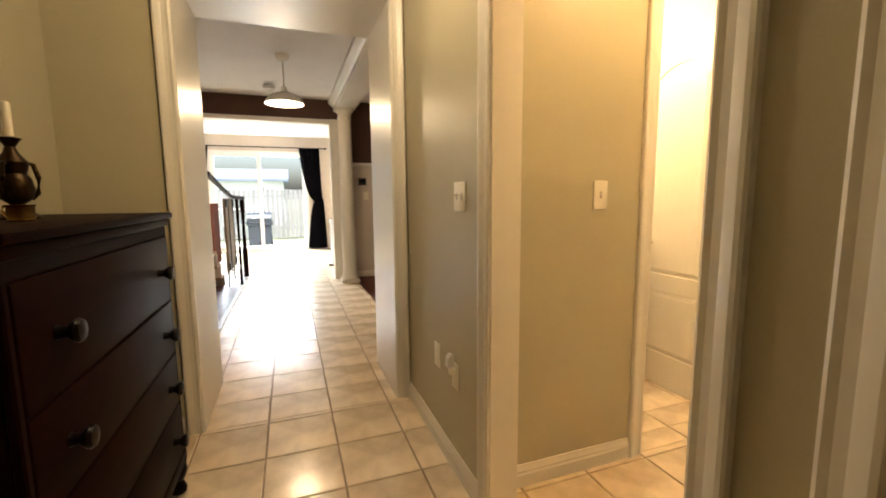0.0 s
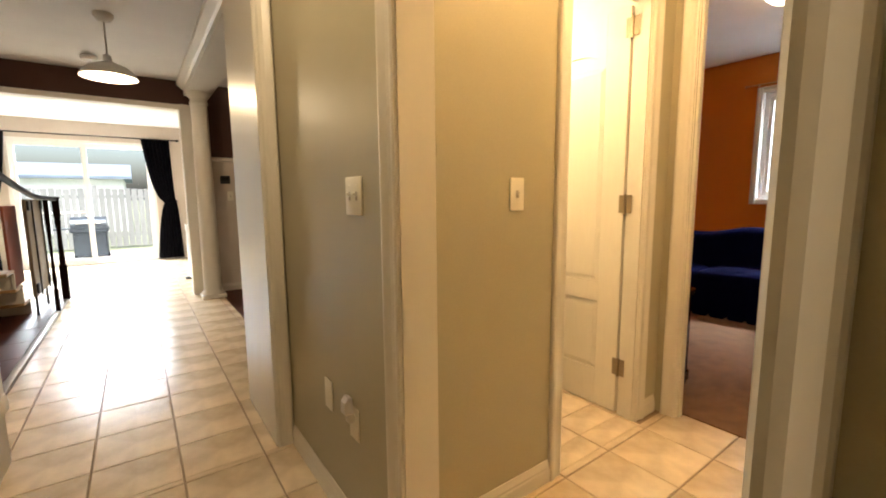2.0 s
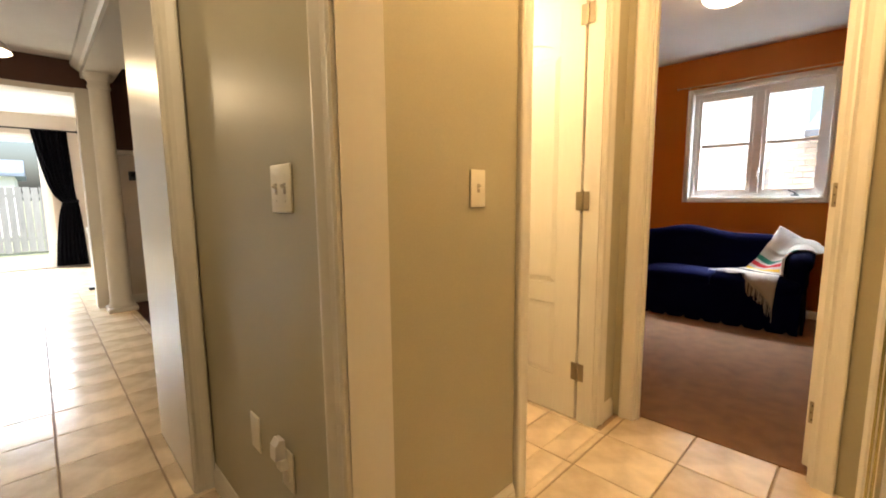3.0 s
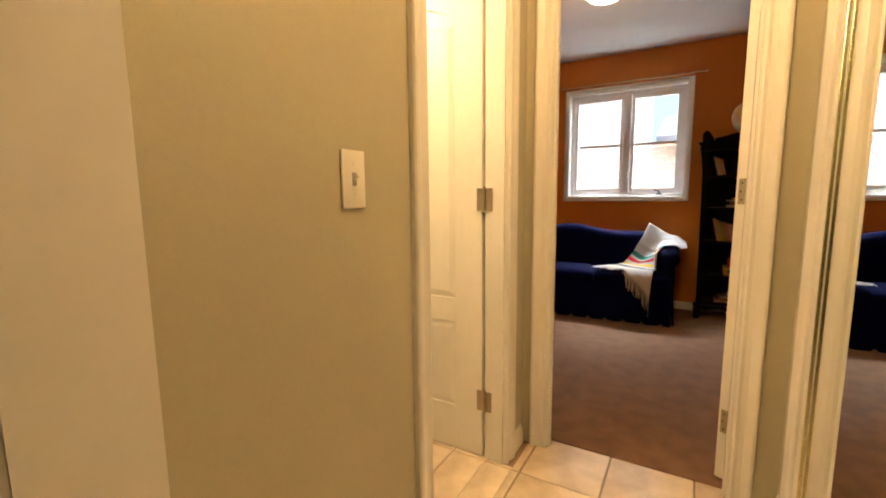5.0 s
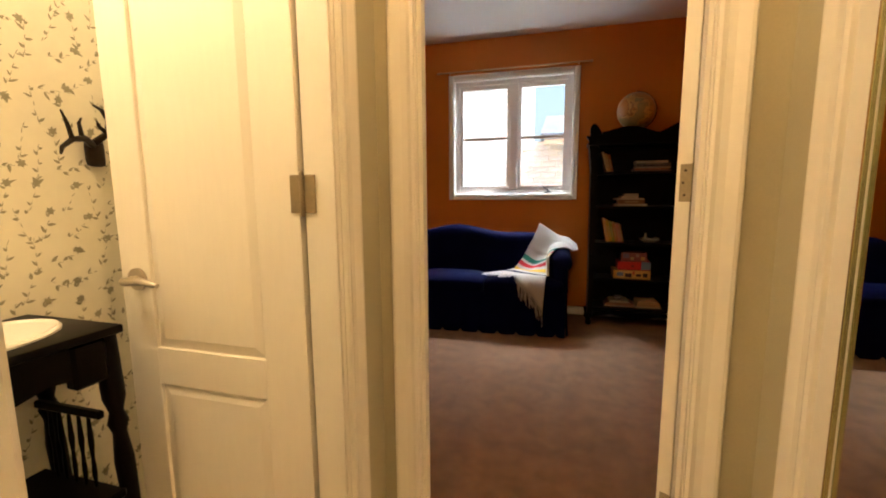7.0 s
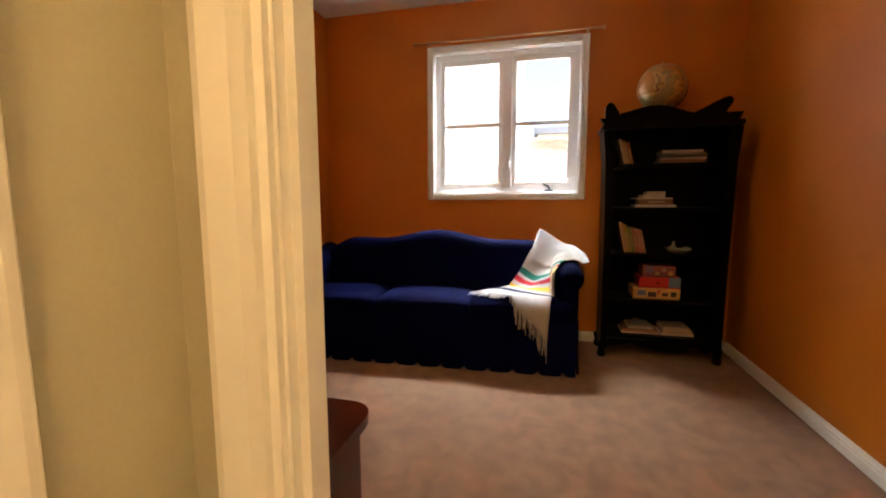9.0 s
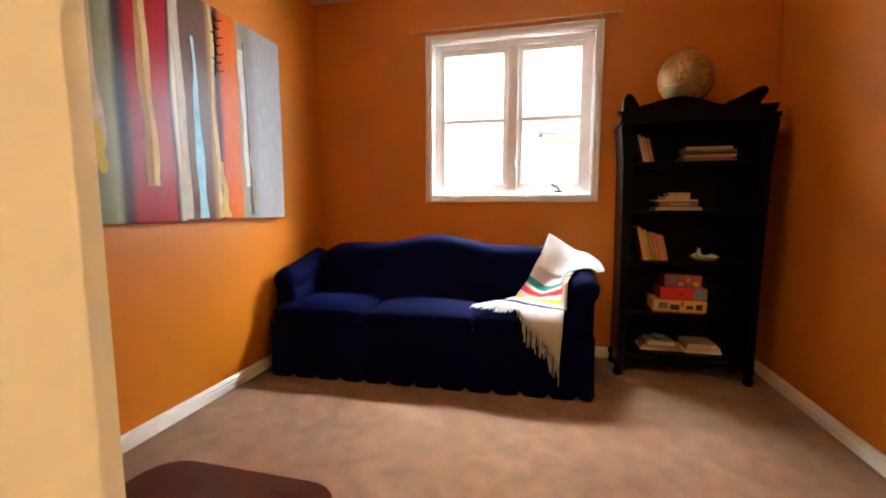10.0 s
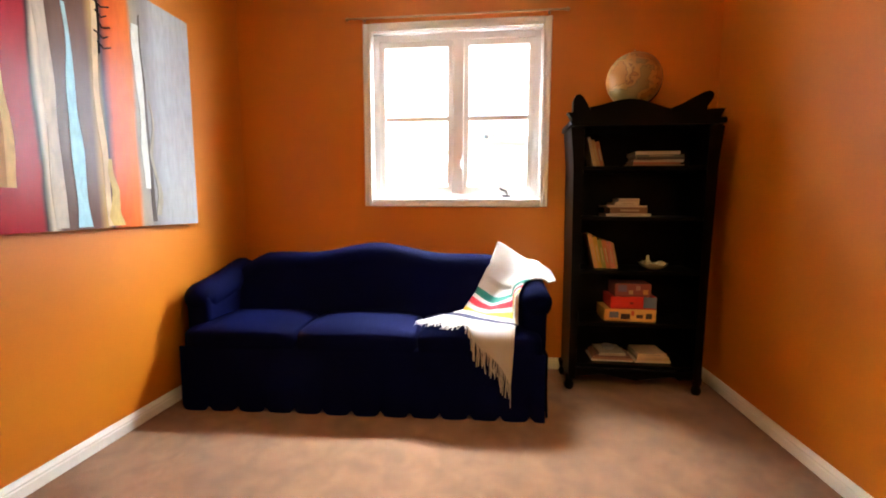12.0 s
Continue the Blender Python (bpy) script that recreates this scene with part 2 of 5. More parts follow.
# kitchen
wall("wall_kitchen_west", [(-2.6, 6.22, 0, -2.5, 10, H)], BEIGE)
wall("wall_kitchen_east", [(1.1, 6.22, 0, 1.2, 10, H)], BEIGE)
wall("wall_kitchen_north", [(-2.6, 10, 0, -1.6, 10.12, H), (0.40, 10, 0, 1.2, 10.12, H), (-1.6, 10, 2.2, 0.40, 10.12, H)], BEIGE)


# ---------------------------------------------------------------- trim
CASE = ((0, 0), (0, 0.010), (0.007, 0.014), (0.018, 0.011), (0.034, 0.012), (0.046, 0.017), (0.058, 0.020), (0.066, 0.019), (0.070, 0.014), (0.070, 0))


def strip(axis, plane, sign, edge, out, lo, hi, bm, upright=True):
    """A moulded strip on a wall. Its inner edge lies at edge and it widens in the way out gives (+1, -1)."""
    if upright:
        pts = [(plane + sign * d, edge + out * u) if axis == "x" else (edge + out * u, plane + sign * d) for u, d in CASE]
        extrude(pts, "z", lo, hi, bm)
    else:
        pts = [(plane + sign * d, edge + u) for u, d in CASE]
        extrude(pts, "y" if axis == "x" else "x", lo, hi, bm)
    return bm


def door_frame(label, axis, front, back, a0, a1, top, faces=(True, True), jamb=0.015, sides=(True, True), stop=True, far=0.0):
    """Jambs and moulded casings round an opening a0..a1 in a wall between front and back."""
    ob = empty("door_frame", 0, 0, 0, 0, label, "door frame", kind="structure")
    lo, hi = min(front, back), max(front, back)

    def b(u0, u1, v0, v1, z0, z1):
        return boxes((u0, v0, z0, u1, v1, z1)) if axis == "x" else boxes((v0, u0, z0, v1, u1, z1))
    part("jamb", b(lo, hi, a0 - jamb, a0, 0.003, top), WHITE, ob, smooth=0)
    part("jamb", b(lo + far, hi, a1, a1 + jamb, 0.003, top), WHITE, ob, smooth=0)
    part("head_jamb", b(lo, hi, a0 - jamb, a1 + jamb, top, top + jamb), WHITE, ob, smooth=0)
    if stop:
        m = (lo + hi) / 2
        part("stop", b(m - 0.017, m + 0.017, a0, a0 + 0.010, 0.003, top - 0.002), WHITE, ob, smooth=0)
        part("stop", b(m - 0.017, m + 0.017, a1 - 0.010, a1, 0.003, top - 0.002), WHITE, ob, smooth=0)
    for plane, on in ((front, faces[0]), (back, faces[1])):
        if not on:
            continue
        sign = 1 if plane == hi else -1
        if sides[0]:
            part("casing", strip(axis, plane, sign, a0 - 0.004, -1, 0.003, top + 0.004, bmesh.new()), WHITE, ob, smooth=0.3)
        if sides[1]:
            part("casing", strip(axis, plane + (far if plane == lo else 0), sign, a1 + 0.004, 1, 0.003, top + 0.004, bmesh.new()), WHITE, ob, smooth=0.3)
        part("head_casing", strip(axis, plane, sign, top + 0.004, 1, a0 - 0.074, a1 + 0.074, bmesh.new(), False), WHITE, ob, smooth=0.3)
    return ob


door_frame("white moulded casing round the hall opening", "y", 2.185, 2.79, -0.478, 0.52, 2.215, (True, False), stop=False)
door_frame("white moulded casing round the vestibule opening", "x", 0.60, 0.71, 0.375, 1.13, TOP, (True, False), stop=False)
door_frame("white moulded casing of the powder room doorway", "y", 1.27, 1.39, 1.43, 2.07, TOP, far=0.035)
door_frame("white moulded casing of the orange room doorway", "x", 2.28, 2.345, 0.508, 1.19, TOP, (True, False))
door_frame("white moulded casing of the closet opening", "y", 0.36, 0.26, 0.88, 2.075, TOP, (True, False), stop=False)
front_trim = solid("trim", strip("x", 0.60, -1, 0.195, -1, 0.003, H, bmesh.new()), WHITE, "white moulded casing at the foyer's front end", "trim", kind="structure", smooth=0.3)

BASE = ((0, 0), (0.014, 0), (0.014, 0.052), (0.011, 0.060), (0.012, 0.068), (0.006, 0.082), (0.004, 0.092), (0, 0.092))


def baseboard(axis, plane, sign, lo, hi, tall=1.0):
    pts = [(plane + sign * d, 0.003 + z * tall) for d, z in BASE]
    return solid("baseboard", extrude(pts, "y" if axis == "x" else "x", lo, hi), WHITE, "white moulded baseboard along the wall", "baseboard", kind="structure", smooth=0.3)


baseboard("x", 0.60, -1, 1.206, 2.182)
baseboard("y", 1.27, -1, 0.712, 1.354)
baseboard("y", 1.305, -1, 2.146, 2.258)
baseboard("y", 0.36, 1, 2.151, 2.258)
baseboard("y", 2.185, -1, -0.95, -0.566)
baseboard("x", -0.95, 1, -1.6, 2.17)
baseboard("y", 2.74, -1, 2.36, 5.170, 0.85)
baseboard("y", -0.27, 1, 2.36, 5.170, 0.85)
baseboard("x", 5.185, -1, -0.255, 2.725, 0.85)
baseboard("x", 2.345, 1, 1.27, 2.726, 0.95)
baseboard("y", 6.1, -1, 0.70, 3.4)
baseboard("x", -0.62, 1, 2.80, 3.495)
solid("chair_rail", boxes((0.70, 6.07, 1.62, 3.4, 6.1, 1.67), bev=0.006), WHITE, "white chair rail below the brown upper wall", "trim", kind="structure")
solid("crown_moulding", extrude([(0.62, 2.499), (0.55, 2.499), (0.555, 2.47), (0.60, 2.43), (0.62, 2.42)], "y", 2.80, 6.09), WHITE, "white crown moulding along the hall beam", "trim", kind="structure", smooth=0)
solid("crown_moulding", extrude([(-0.62, 2.499), (-0.55, 2.499), (-0.555, 2.47), (-0.60, 2.43), (-0.62, 2.42)], "y", 2.80, 3.50), WHITE, "white crown moulding on the hall wall", "trim", kind="structure", smooth=0)
kitchen_trim = empty("door_frame", 0, 0, 0, 0, "white trim round the wide kitchen opening", "door frame", kind="structure")
part("post", boxes((0.56, 6.08, 0.003, 0.70, 6.24, 2.26), bev=0.004), WHITE, kitchen_trim)
part("head", boxes((-1.40, 6.08, 2.20, 0.56, 6.24, 2.255), bev=0.004), WHITE, kitchen_trim)


# ---------------------------------------------------------------- doors
def hinge(parent, x, y, z, rz, label="brushed nickel butt hinge"):
    h = part("hinge", boxes((-0.034, -0.003, -0.045, -0.003, 0.001, 0.045), (0.003, -0.003, -0.045, 0.034, 0.001, 0.045), bev=0.0012), HINGEM, parent, label)
    h.matrix_basis = pose(x, y, z, 0, 0, rz)
    part("pin", turned([(0.002, -0.054), (0.0062, -0.050), (0.0062, -0.016), (0.0052, -0.015), (0.0062, -0.014), (0.0062, 0.014), (0.0052, 0.015), (0.0062, 0.016), (0.0062, 0.050), (0.002, 0.055)], 12, 0, -0.004), HINGEM, h)
    return h


def lever(parent, x, y, z, side, metal, way=-1):
    """A lever handle on a rose, on the face that side (+1, -1) names."""
    h = part("door_handle", tube([(x, y, z), (x, y + side * 0.008, z)], 0.031, 24), metal, parent, "polished lever handle on a round rose")
    part("spindle", tube([(x, y + side * 0.006, z), (x, y + side * 0.045, z)], 0.011, 14), metal, h)
    pts = [(x, y + side * 0.042, z), (x + way * 0.02, y + side * 0.048, z + 0.002), (x + way * 0.055, y + side * 0.046, z + 0.006), (x + way * 0.09, y + side * 0.043, z - 0.001), (x + way * 0.112, y + side * 0.040, z - 0.006)]
    part("grip", tube(pts, 0.009, 12, radii=[0.012, 0.0115, 0.010, 0.009, 0.007]), metal, h)
    return h


def panel_door(name, label, width, height, m, metal, hinge_z, hinge_at, handle_z):
    """A two-panel door with an arched upper panel; it hangs at x = 0 and reaches to x = width, with its faces at y = 0 and 0.035."""
    ob = new(name)
    ob.empty_display_size = 0.1
    ob.matrix_basis = m
    tagged(ob, label, "door", kind="structure")
    s0, s1 = 0.125, width - 0.105
    z0, zl, zu, zt = 0.20, 0.585, 0.69, height - 0.17
    part("slab", boxes((0.002, 0.0105, 0.002, width - 0.002, 0.0245, height - 0.002)), DOORW, ob, smooth=0)
    part("stile", boxes((0, 0, 0, s0, 0.035, height), bev=0.0015), DOORW, ob, smooth=0.3)
    part("stile", boxes((s1, 0, 0, width, 0.035, height), bev=0.0015), DOORW, ob, smooth=0.3)
    part("rail", boxes((s0, 0, 0, s1, 0.035, z0)), DOORW, ob, smooth=0)
    part("rail", boxes((s0, 0, zl, s1, 0.035, zu)), DOORW, ob, smooth=0)
    arch = [(s0, height), (s0, zt - 0.07)] + [(s0 + (s1 - s0) * i / 12, zt - 0.07 + 0.07 * math.sin(math.pi * i / 12) ** 0.8) for i in range(1, 12)] + [(s1, zt - 0.07), (s1, height)]
    part("rail", extrude(arch, "y", 0, 0.035), DOORW, ob, smooth=0)
    for lo, hi in ((z0, zl), (zu, zt - 0.075)):
        bm = bmesh.new()
        for face, deep in ((0.0105, 0.002), (0.0245, 0.033)):
            o = [(s0 + 0.002, lo), (s1 - 0.002, lo), (s1 - 0.002, hi), (s0 + 0.002, hi)]
            c = 0.030
            i_ = [(s0 + c, lo + c), (s1 - c, lo + c), (s1 - c, hi - c), (s0 + c, hi - c)]
            a = [bm.verts.new((x, face + (0.001 if face < 0.02 else -0.001), z)) for x, z in o]
            b = [bm.verts.new((x, deep, z)) for x, z in i_]
            for k in range(4):
                bm.faces.new((a[k], a[(k + 1) % 4], b[(k + 1) % 4], b[k]))
            bm.faces.new(b)
        part("panel", bm, DOORW, ob, smooth=0)
    for z in hinge_z:
        hinge(ob, hinge_at[0], hinge_at[1], z, hinge_at[2])
    lever(ob, width - 0.062, 0.0, handle_z, -1, metal)
    lever(ob, width - 0.062, 0.035, handle_z, 1, metal)
    return ob


# the powder room door stands open along +y; its hinge side is at the vestibule
panel_door("door_1", "white two-panel door standing open into the powder room", 0.588, TOP - 0.015,
           Matrix(((0, -1, 0, 2.103), (1, 0, 0, 1.412), (0, 0, 1, 0.010), (0, 0, 0, 1))), NICKEL, (0.255, 1.115, 1.965), (-0.012, 0.0362, 180), 0.885)
door_2 = panel_door("door_2", "white two-panel door swung wide open into the orange room", 0.655, TOP - 0.015, pose(2.362, 0.512, 0.030, 0, 0, -29), BRASS, (), None, 0.927)
for z in (0.236, 1.116, 1.945):
    leaf_plate = part("hinge", boxes((-0.0022, -0.004, z - 0.046, 0.0004, 0.026, z + 0.046), bev=0.001), HINGEM, door_2, "brushed nickel butt hinge")
    part("pin", turned([(0.002, z - 0.052), (0.0060, z - 0.048), (0.0060, z - 0.016), (0.0050, z - 0.015), (0.0060, z - 0.014), (0.0060, z + 0.014), (0.0050, z + 0.015), (0.0060, z + 0.016), (0.0060, z + 0.048), (0.002, z + 0.053)], 12, -0.004, -0.007), HINGEM, leaf_plate)
    for dz in (-0.03, 0.0, 0.03):
        part("screw", tube([(-0.0032, 0.014 + 0.004 * (dz == 0), z + dz), (-0.0015, 0.014 + 0.004 * (dz == 0), z + dz)], 0.0032, 8), DARKGAP, leaf_plate)
for z in (0.266, 1.146, 1.975):
    solid("hinge_leaf", boxes((2.330, 0.5078, z - 0.045, 2.3475, 0.5095, z + 0.045), bev=0.0005), HINGEM, "nickel hinge leaf let into the white door jamb", "hinge", group="hinge leaves")
BRONZED = material("dark_bronze_plate", (0.10, 0.055, 0.03), 0.4, 0.8)
solid("strike_plate", boxes((2.308, 1.1875, 0.797, 2.344, 1.1905, 0.857), bev=0.001), BRONZED, "dark bronze strike plate let into the door jamb", "strike plate")

# mirrored closet door, slightly askew in its track
closet_door = empty("closet_door", 2.0735, 0.363, 0.012, 182.7, "mirrored closet door in a white frame", "closet door", kind="structure")
part("stile", boxes((0.0, 0.0, 0, 0.050, 0.028, TOP - 0.02), bev=0.004), WHITE, closet_door)
part("stile", boxes((1.12, 0.0, 0, 1.178, 0.028, TOP - 0.02), bev=0.004), WHITE, closet_door)
part("rail", boxes((0.050, 0.0, 0, 1.12, 0.028, 0.07), bev=0.004), WHITE, closet_door)
part("rail", boxes((0.050, 0.0, TOP - 0.09, 1.12, 0.028, TOP - 0.02), bev=0.004), WHITE, closet_door)
part("mirror", boxes((0.048, 0.008, 0.068, 1.122, 0.013, TOP - 0.088)), MIRROR, closet_door, "silvered mirror glass", smooth=0)
EDGE = material("brass_edge_strip", (0.62, 0.58, 0.30), 0.25, 1.0)
part("edge_strip", boxes((0.046, -0.002, 0.066, 0.052, 0.006, TOP - 0.086), bev=0.001), EDGE, closet_door, "thin brass edge strip")


# ---------------------------------------------------------------- wall plates
def plate(name, label, m, width, toggles, category="light switch"):
    """A wall plate in its own x-z plane, facing -y."""
    ob = new(name)
    ob.matrix_basis = m
    tagged(ob, label, category)
    part("plate", boxes((-width / 2, -0.006, -0.057, width / 2, 0, 0.057), bev=0.003, seg=2), PLATE, ob)
    for cx, kind in toggles:
        if kind == "toggle":
            part("slot", boxes((cx - 0.006, -0.0068, -0.013, cx + 0.006, -0.0055, 0.013)), SLOT, ob, smooth=0)
            t = part("toggle", boxes((-0.004, -0.012, -0.004, 0.004, 0.004, 0.004), bev=0.0015), PLATE, ob)
            t.matrix_basis = pose(cx, -0.006, 0.003, -28)
        elif kind == "outlet":
            for dz in (-0.02, 0.02):
                part("socket", turned([(0.016, 0), (0.0165, 0.0015), (0.015, 0.003)], 18), PLATE, ob).matrix_basis = pose(cx, -0.0055, dz, 90)
        for dz in (-0.030, 0.030):
            if kind:
                part("screw", turned([(0.003, 0), (0.003, 0.001), (0.001, 0.0016)], 10), PLATE, ob).matrix_basis = pose(cx, -0.0058, dz, 90)
    return ob


# darker copy of the plate plastic: the slots' shade is put into the colour
SLOT = material("shaded_ivory_plastic", (0.42, 0.36, 0.27), 0.5)
ON_X = Matrix.Rotation(radians(-90), 4, "Z")
plate("light_switch", "ivory double switch plate on the grey wall", Matrix.Translation((0.5995, 1.395, 1.175)) @ ON_X, 0.112, ((-0.024, "toggle"), (0.024, "toggle")))
plate("light_switch", "ivory single switch plate on the beige vestibule wall", pose(1.153, 1.2695, 1.177), 0.066, ((0.0, "toggle"),))
plate("wall_plate", "blank ivory wall plate low on the grey wall", Matrix.Translation((0.5995, 1.680, 0.441)) @ ON_X, 0.070, (), "wall plate")
plate("power_outlet", "ivory power outlet with a night light plugged in", Matrix.Translation((0.5995, 1.452, 0.430)) @ ON_X, 0.070, ((0.0, "outlet"),), "power outlet")
night = empty("night_light", 0.594, 1.452, 0.455, 0, "small white plug-in night light in the outlet", "night light")
part("body", boxes((-0.024, -0.016, -0.016, -0.001, 0.016, 0.016), bev=0.005, seg=2), PLATE, night)
SHADEP = material("frosted_plastic_shade", (0.75, 0.72, 0.72), 0.3, vary=0.02)
part("shade", extrude([(-0.034, 0.016), (-0.006, 0.016), (-0.006, 0.066), (-0.020, 0.070), (-0.032, 0.055)], "y", -0.010, 0.024), SHADEP, night, "frosted plastic shade")
plate("light_switch", "white switch plate on the dining room wall", pose(1.04, 6.0995, 1.20), 0.07, ((0.0, "toggle"),))
plate("light_switch", "ivory switch plate on the hall wall", Matrix.Translation((-0.6195, 3.15, 1.2)) @ Matrix.Rotation(radians(90), 4, "Z"), 0.07, ((0.0, "toggle"),))
thermo = empty("thermostat", 0.99, 6.0995, 1.40, 0, "black square thermostat on the beige dining wall", "thermostat")
part("body", boxes((-0.055, -0.025, -0.05, 0.055, 0, 0.05), bev=0.006, seg=2), BLACKM, thermo)
part("display", boxes((-0.035, -0.0275, -0.01, 0.035, -0.0245, 0.03)), BLACKWOOD, thermo, smooth=0)


# ---------------------------------------------------------------- orange room: window
VINYL = material("white_window_vinyl", (0.80, 0.77, 0.74), 0.35, vary=0.02, grain=30, bump=0.03)
win = empty("window_1", 0, 0, 0, 0, "white two-pane casement window in a moulded casing", "window", kind="structure")
for y, out in ((WY0, -1), (WY1, 1)):
    part("casing", strip("x", WX0, -1, y, out * 0.72, WZ0 - 0.048, WZ1 + 0.048, bmesh.new()), WHITE, win, smooth=0.3)
bm = strip("x", WX0, -1, 0, 1, WY0, WY1, bmesh.new(), False)
for v in bm.verts:
    v.co.z = WZ1 + v.co.z * 0.72
part("casing", bm, WHITE, win, smooth=0.3)
bm = strip("x", WX0, -1, 0, 1, WY0, WY1, bmesh.new(), False)
for v in bm.verts:
    v.co.z = WZ0 - v.co.z * 0.72
part("casing", bm, WHITE, win, smooth=0.3)
FX0, FX1 = WX0 + 0.04, WX0 + 0.11
part("window_frame", boxes((FX0, WY0, WZ0, FX1, WY0 + 0.045, WZ1), (FX0, WY1 - 0.045, WZ0, FX1, WY1, WZ1), (FX0, WY0 + 0.045, WZ0, FX1, WY1 - 0.045, WZ0 + 0.04), (FX0, WY0 + 0.045, WZ1 - 0.045, FX1, WY1 - 0.045, WZ1)), VINYL, win, smooth=0)
part("reveal", boxes((WX0 + 0.002, WY0, WZ0, FX0, WY0 + 0.006, WZ1), (WX0 + 0.002, WY1 - 0.006, WZ0, FX0, WY1, WZ1), (WX0 + 0.002, WY0, WZ1 - 0.006, FX0, WY1, WZ1)), VINYL, win, smooth=0)
part("window_sill", boxes((WX0 - 0.005, WY0, WZ0, FX0, WY1, WZ0 + 0.012), bev=0.003), VINYL, win)
YM = 1.272
part("mullion", boxes((FX0 - 0.012, YM - 0.035, WZ0 + 0.04, FX1, YM + 0.035, WZ1 - 0.045), bev=0.003), VINYL, win)
for y0, y1, sash in ((WY0 + 0.045, YM - 0.035, True), (YM + 0.035, WY1 - 0.045, False)):
    s = part("sash", boxes((FX0 + 0.010, y0, WZ0 + 0.04, FX0 + 0.05, y0 + 0.032, WZ1 - 0.045), (FX0 + 0.010, y1 - 0.032, WZ0 + 0.04, FX0 + 0.05, y1, WZ1 - 0.045), (FX0 + 0.010, y0 + 0.032, WZ0 + 0.04, FX0 + 0.05, y1 - 0.032, WZ0 + 0.078), (FX0 + 0.010, y0 + 0.032, WZ1 - 0.083, FX0 + 0.05, y1 - 0.032, WZ1 - 0.045)), VINYL, win, smooth=0)
    part("muntin", boxes((FX0 + 0.022, y0 + 0.032, 1.622, FX0 + 0.036, y1 - 0.032, 1.648)), VINYL, s, smooth=0)
    g = part("pane", boxes((FX0 + 0.026, y0 + 0.028, WZ0 + 0.074, FX0 + 0.032, y1 - 0.028, WZ1 - 0.079)), GLASS, s, smooth=0)
    g.visible_shadow = False
crank = part("crank", boxes((WX0 + 0.012, 0.925, WZ0 + 0.013, WX0 + 0.04, 0.985, WZ0 + 0.026), bev=0.005, seg=2), BLACKM, win, "grey folding crank handle")
part("crank_handle", tube([(WX0 + 0.015, 0.95, WZ0 + 0.03), (WX0 + 0.002, 0.962, WZ0 + 0.052), (WX0 - 0.004, 0.985, WZ0 + 0.058), (WX0 - 0.004, 1.0, WZ0 + 0.070)], 0.006, 8), BLACKM, crank)
latch = part("latch", boxes((FX0 - 0.022, YM - 0.030, 1.30, FX0 - 0.010, YM - 0.012, 1.40), bev=0.004, seg=2), VINYL, win)
part("latch_lever", tube([(FX0 - 0.022, YM - 0.021, 1.36), (FX0 - 0.036, YM - 0.021, 1.345), (FX0 - 0.038, YM - 0.021, 1.31)], 0.006, 8), VINYL, latch)
rod = empty("curtain_rod", 0, 0, 0, 0, "thin dark metal curtain rod above the window", "curtain rod")
RODM = material("antique_brass_rod", (0.50, 0.33, 0.16), 0.30, 0.9)
part("rod", tube([(WX0 - 0.038, 0.63, 2.238), (WX0 - 0.038, 1.96, 2.238)], 0.006, 10), RODM, rod)
for y, d in ((0.63, -1), (1.96, 1)):
    part("finial", tube([(WX0 - 0.038, y, 2.238), (WX0 - 0.038, y + d * 0.006, 2.238), (WX0 - 0.038, y + d * 0.016, 2.238), (WX0 - 0.038, y + d * 0.026, 2.238)], 0.01, 12, radii=[0.007, 0.011, 0.011, 0.004]), RODM, rod)
    part("bracket", boxes((WX0 - 0.036, y - d * 0.09 - 0.006, 2.226, WX0 - 0.002, y - d * 0.09 + 0.006, 2.250), bev=0.002), RODM, rod)

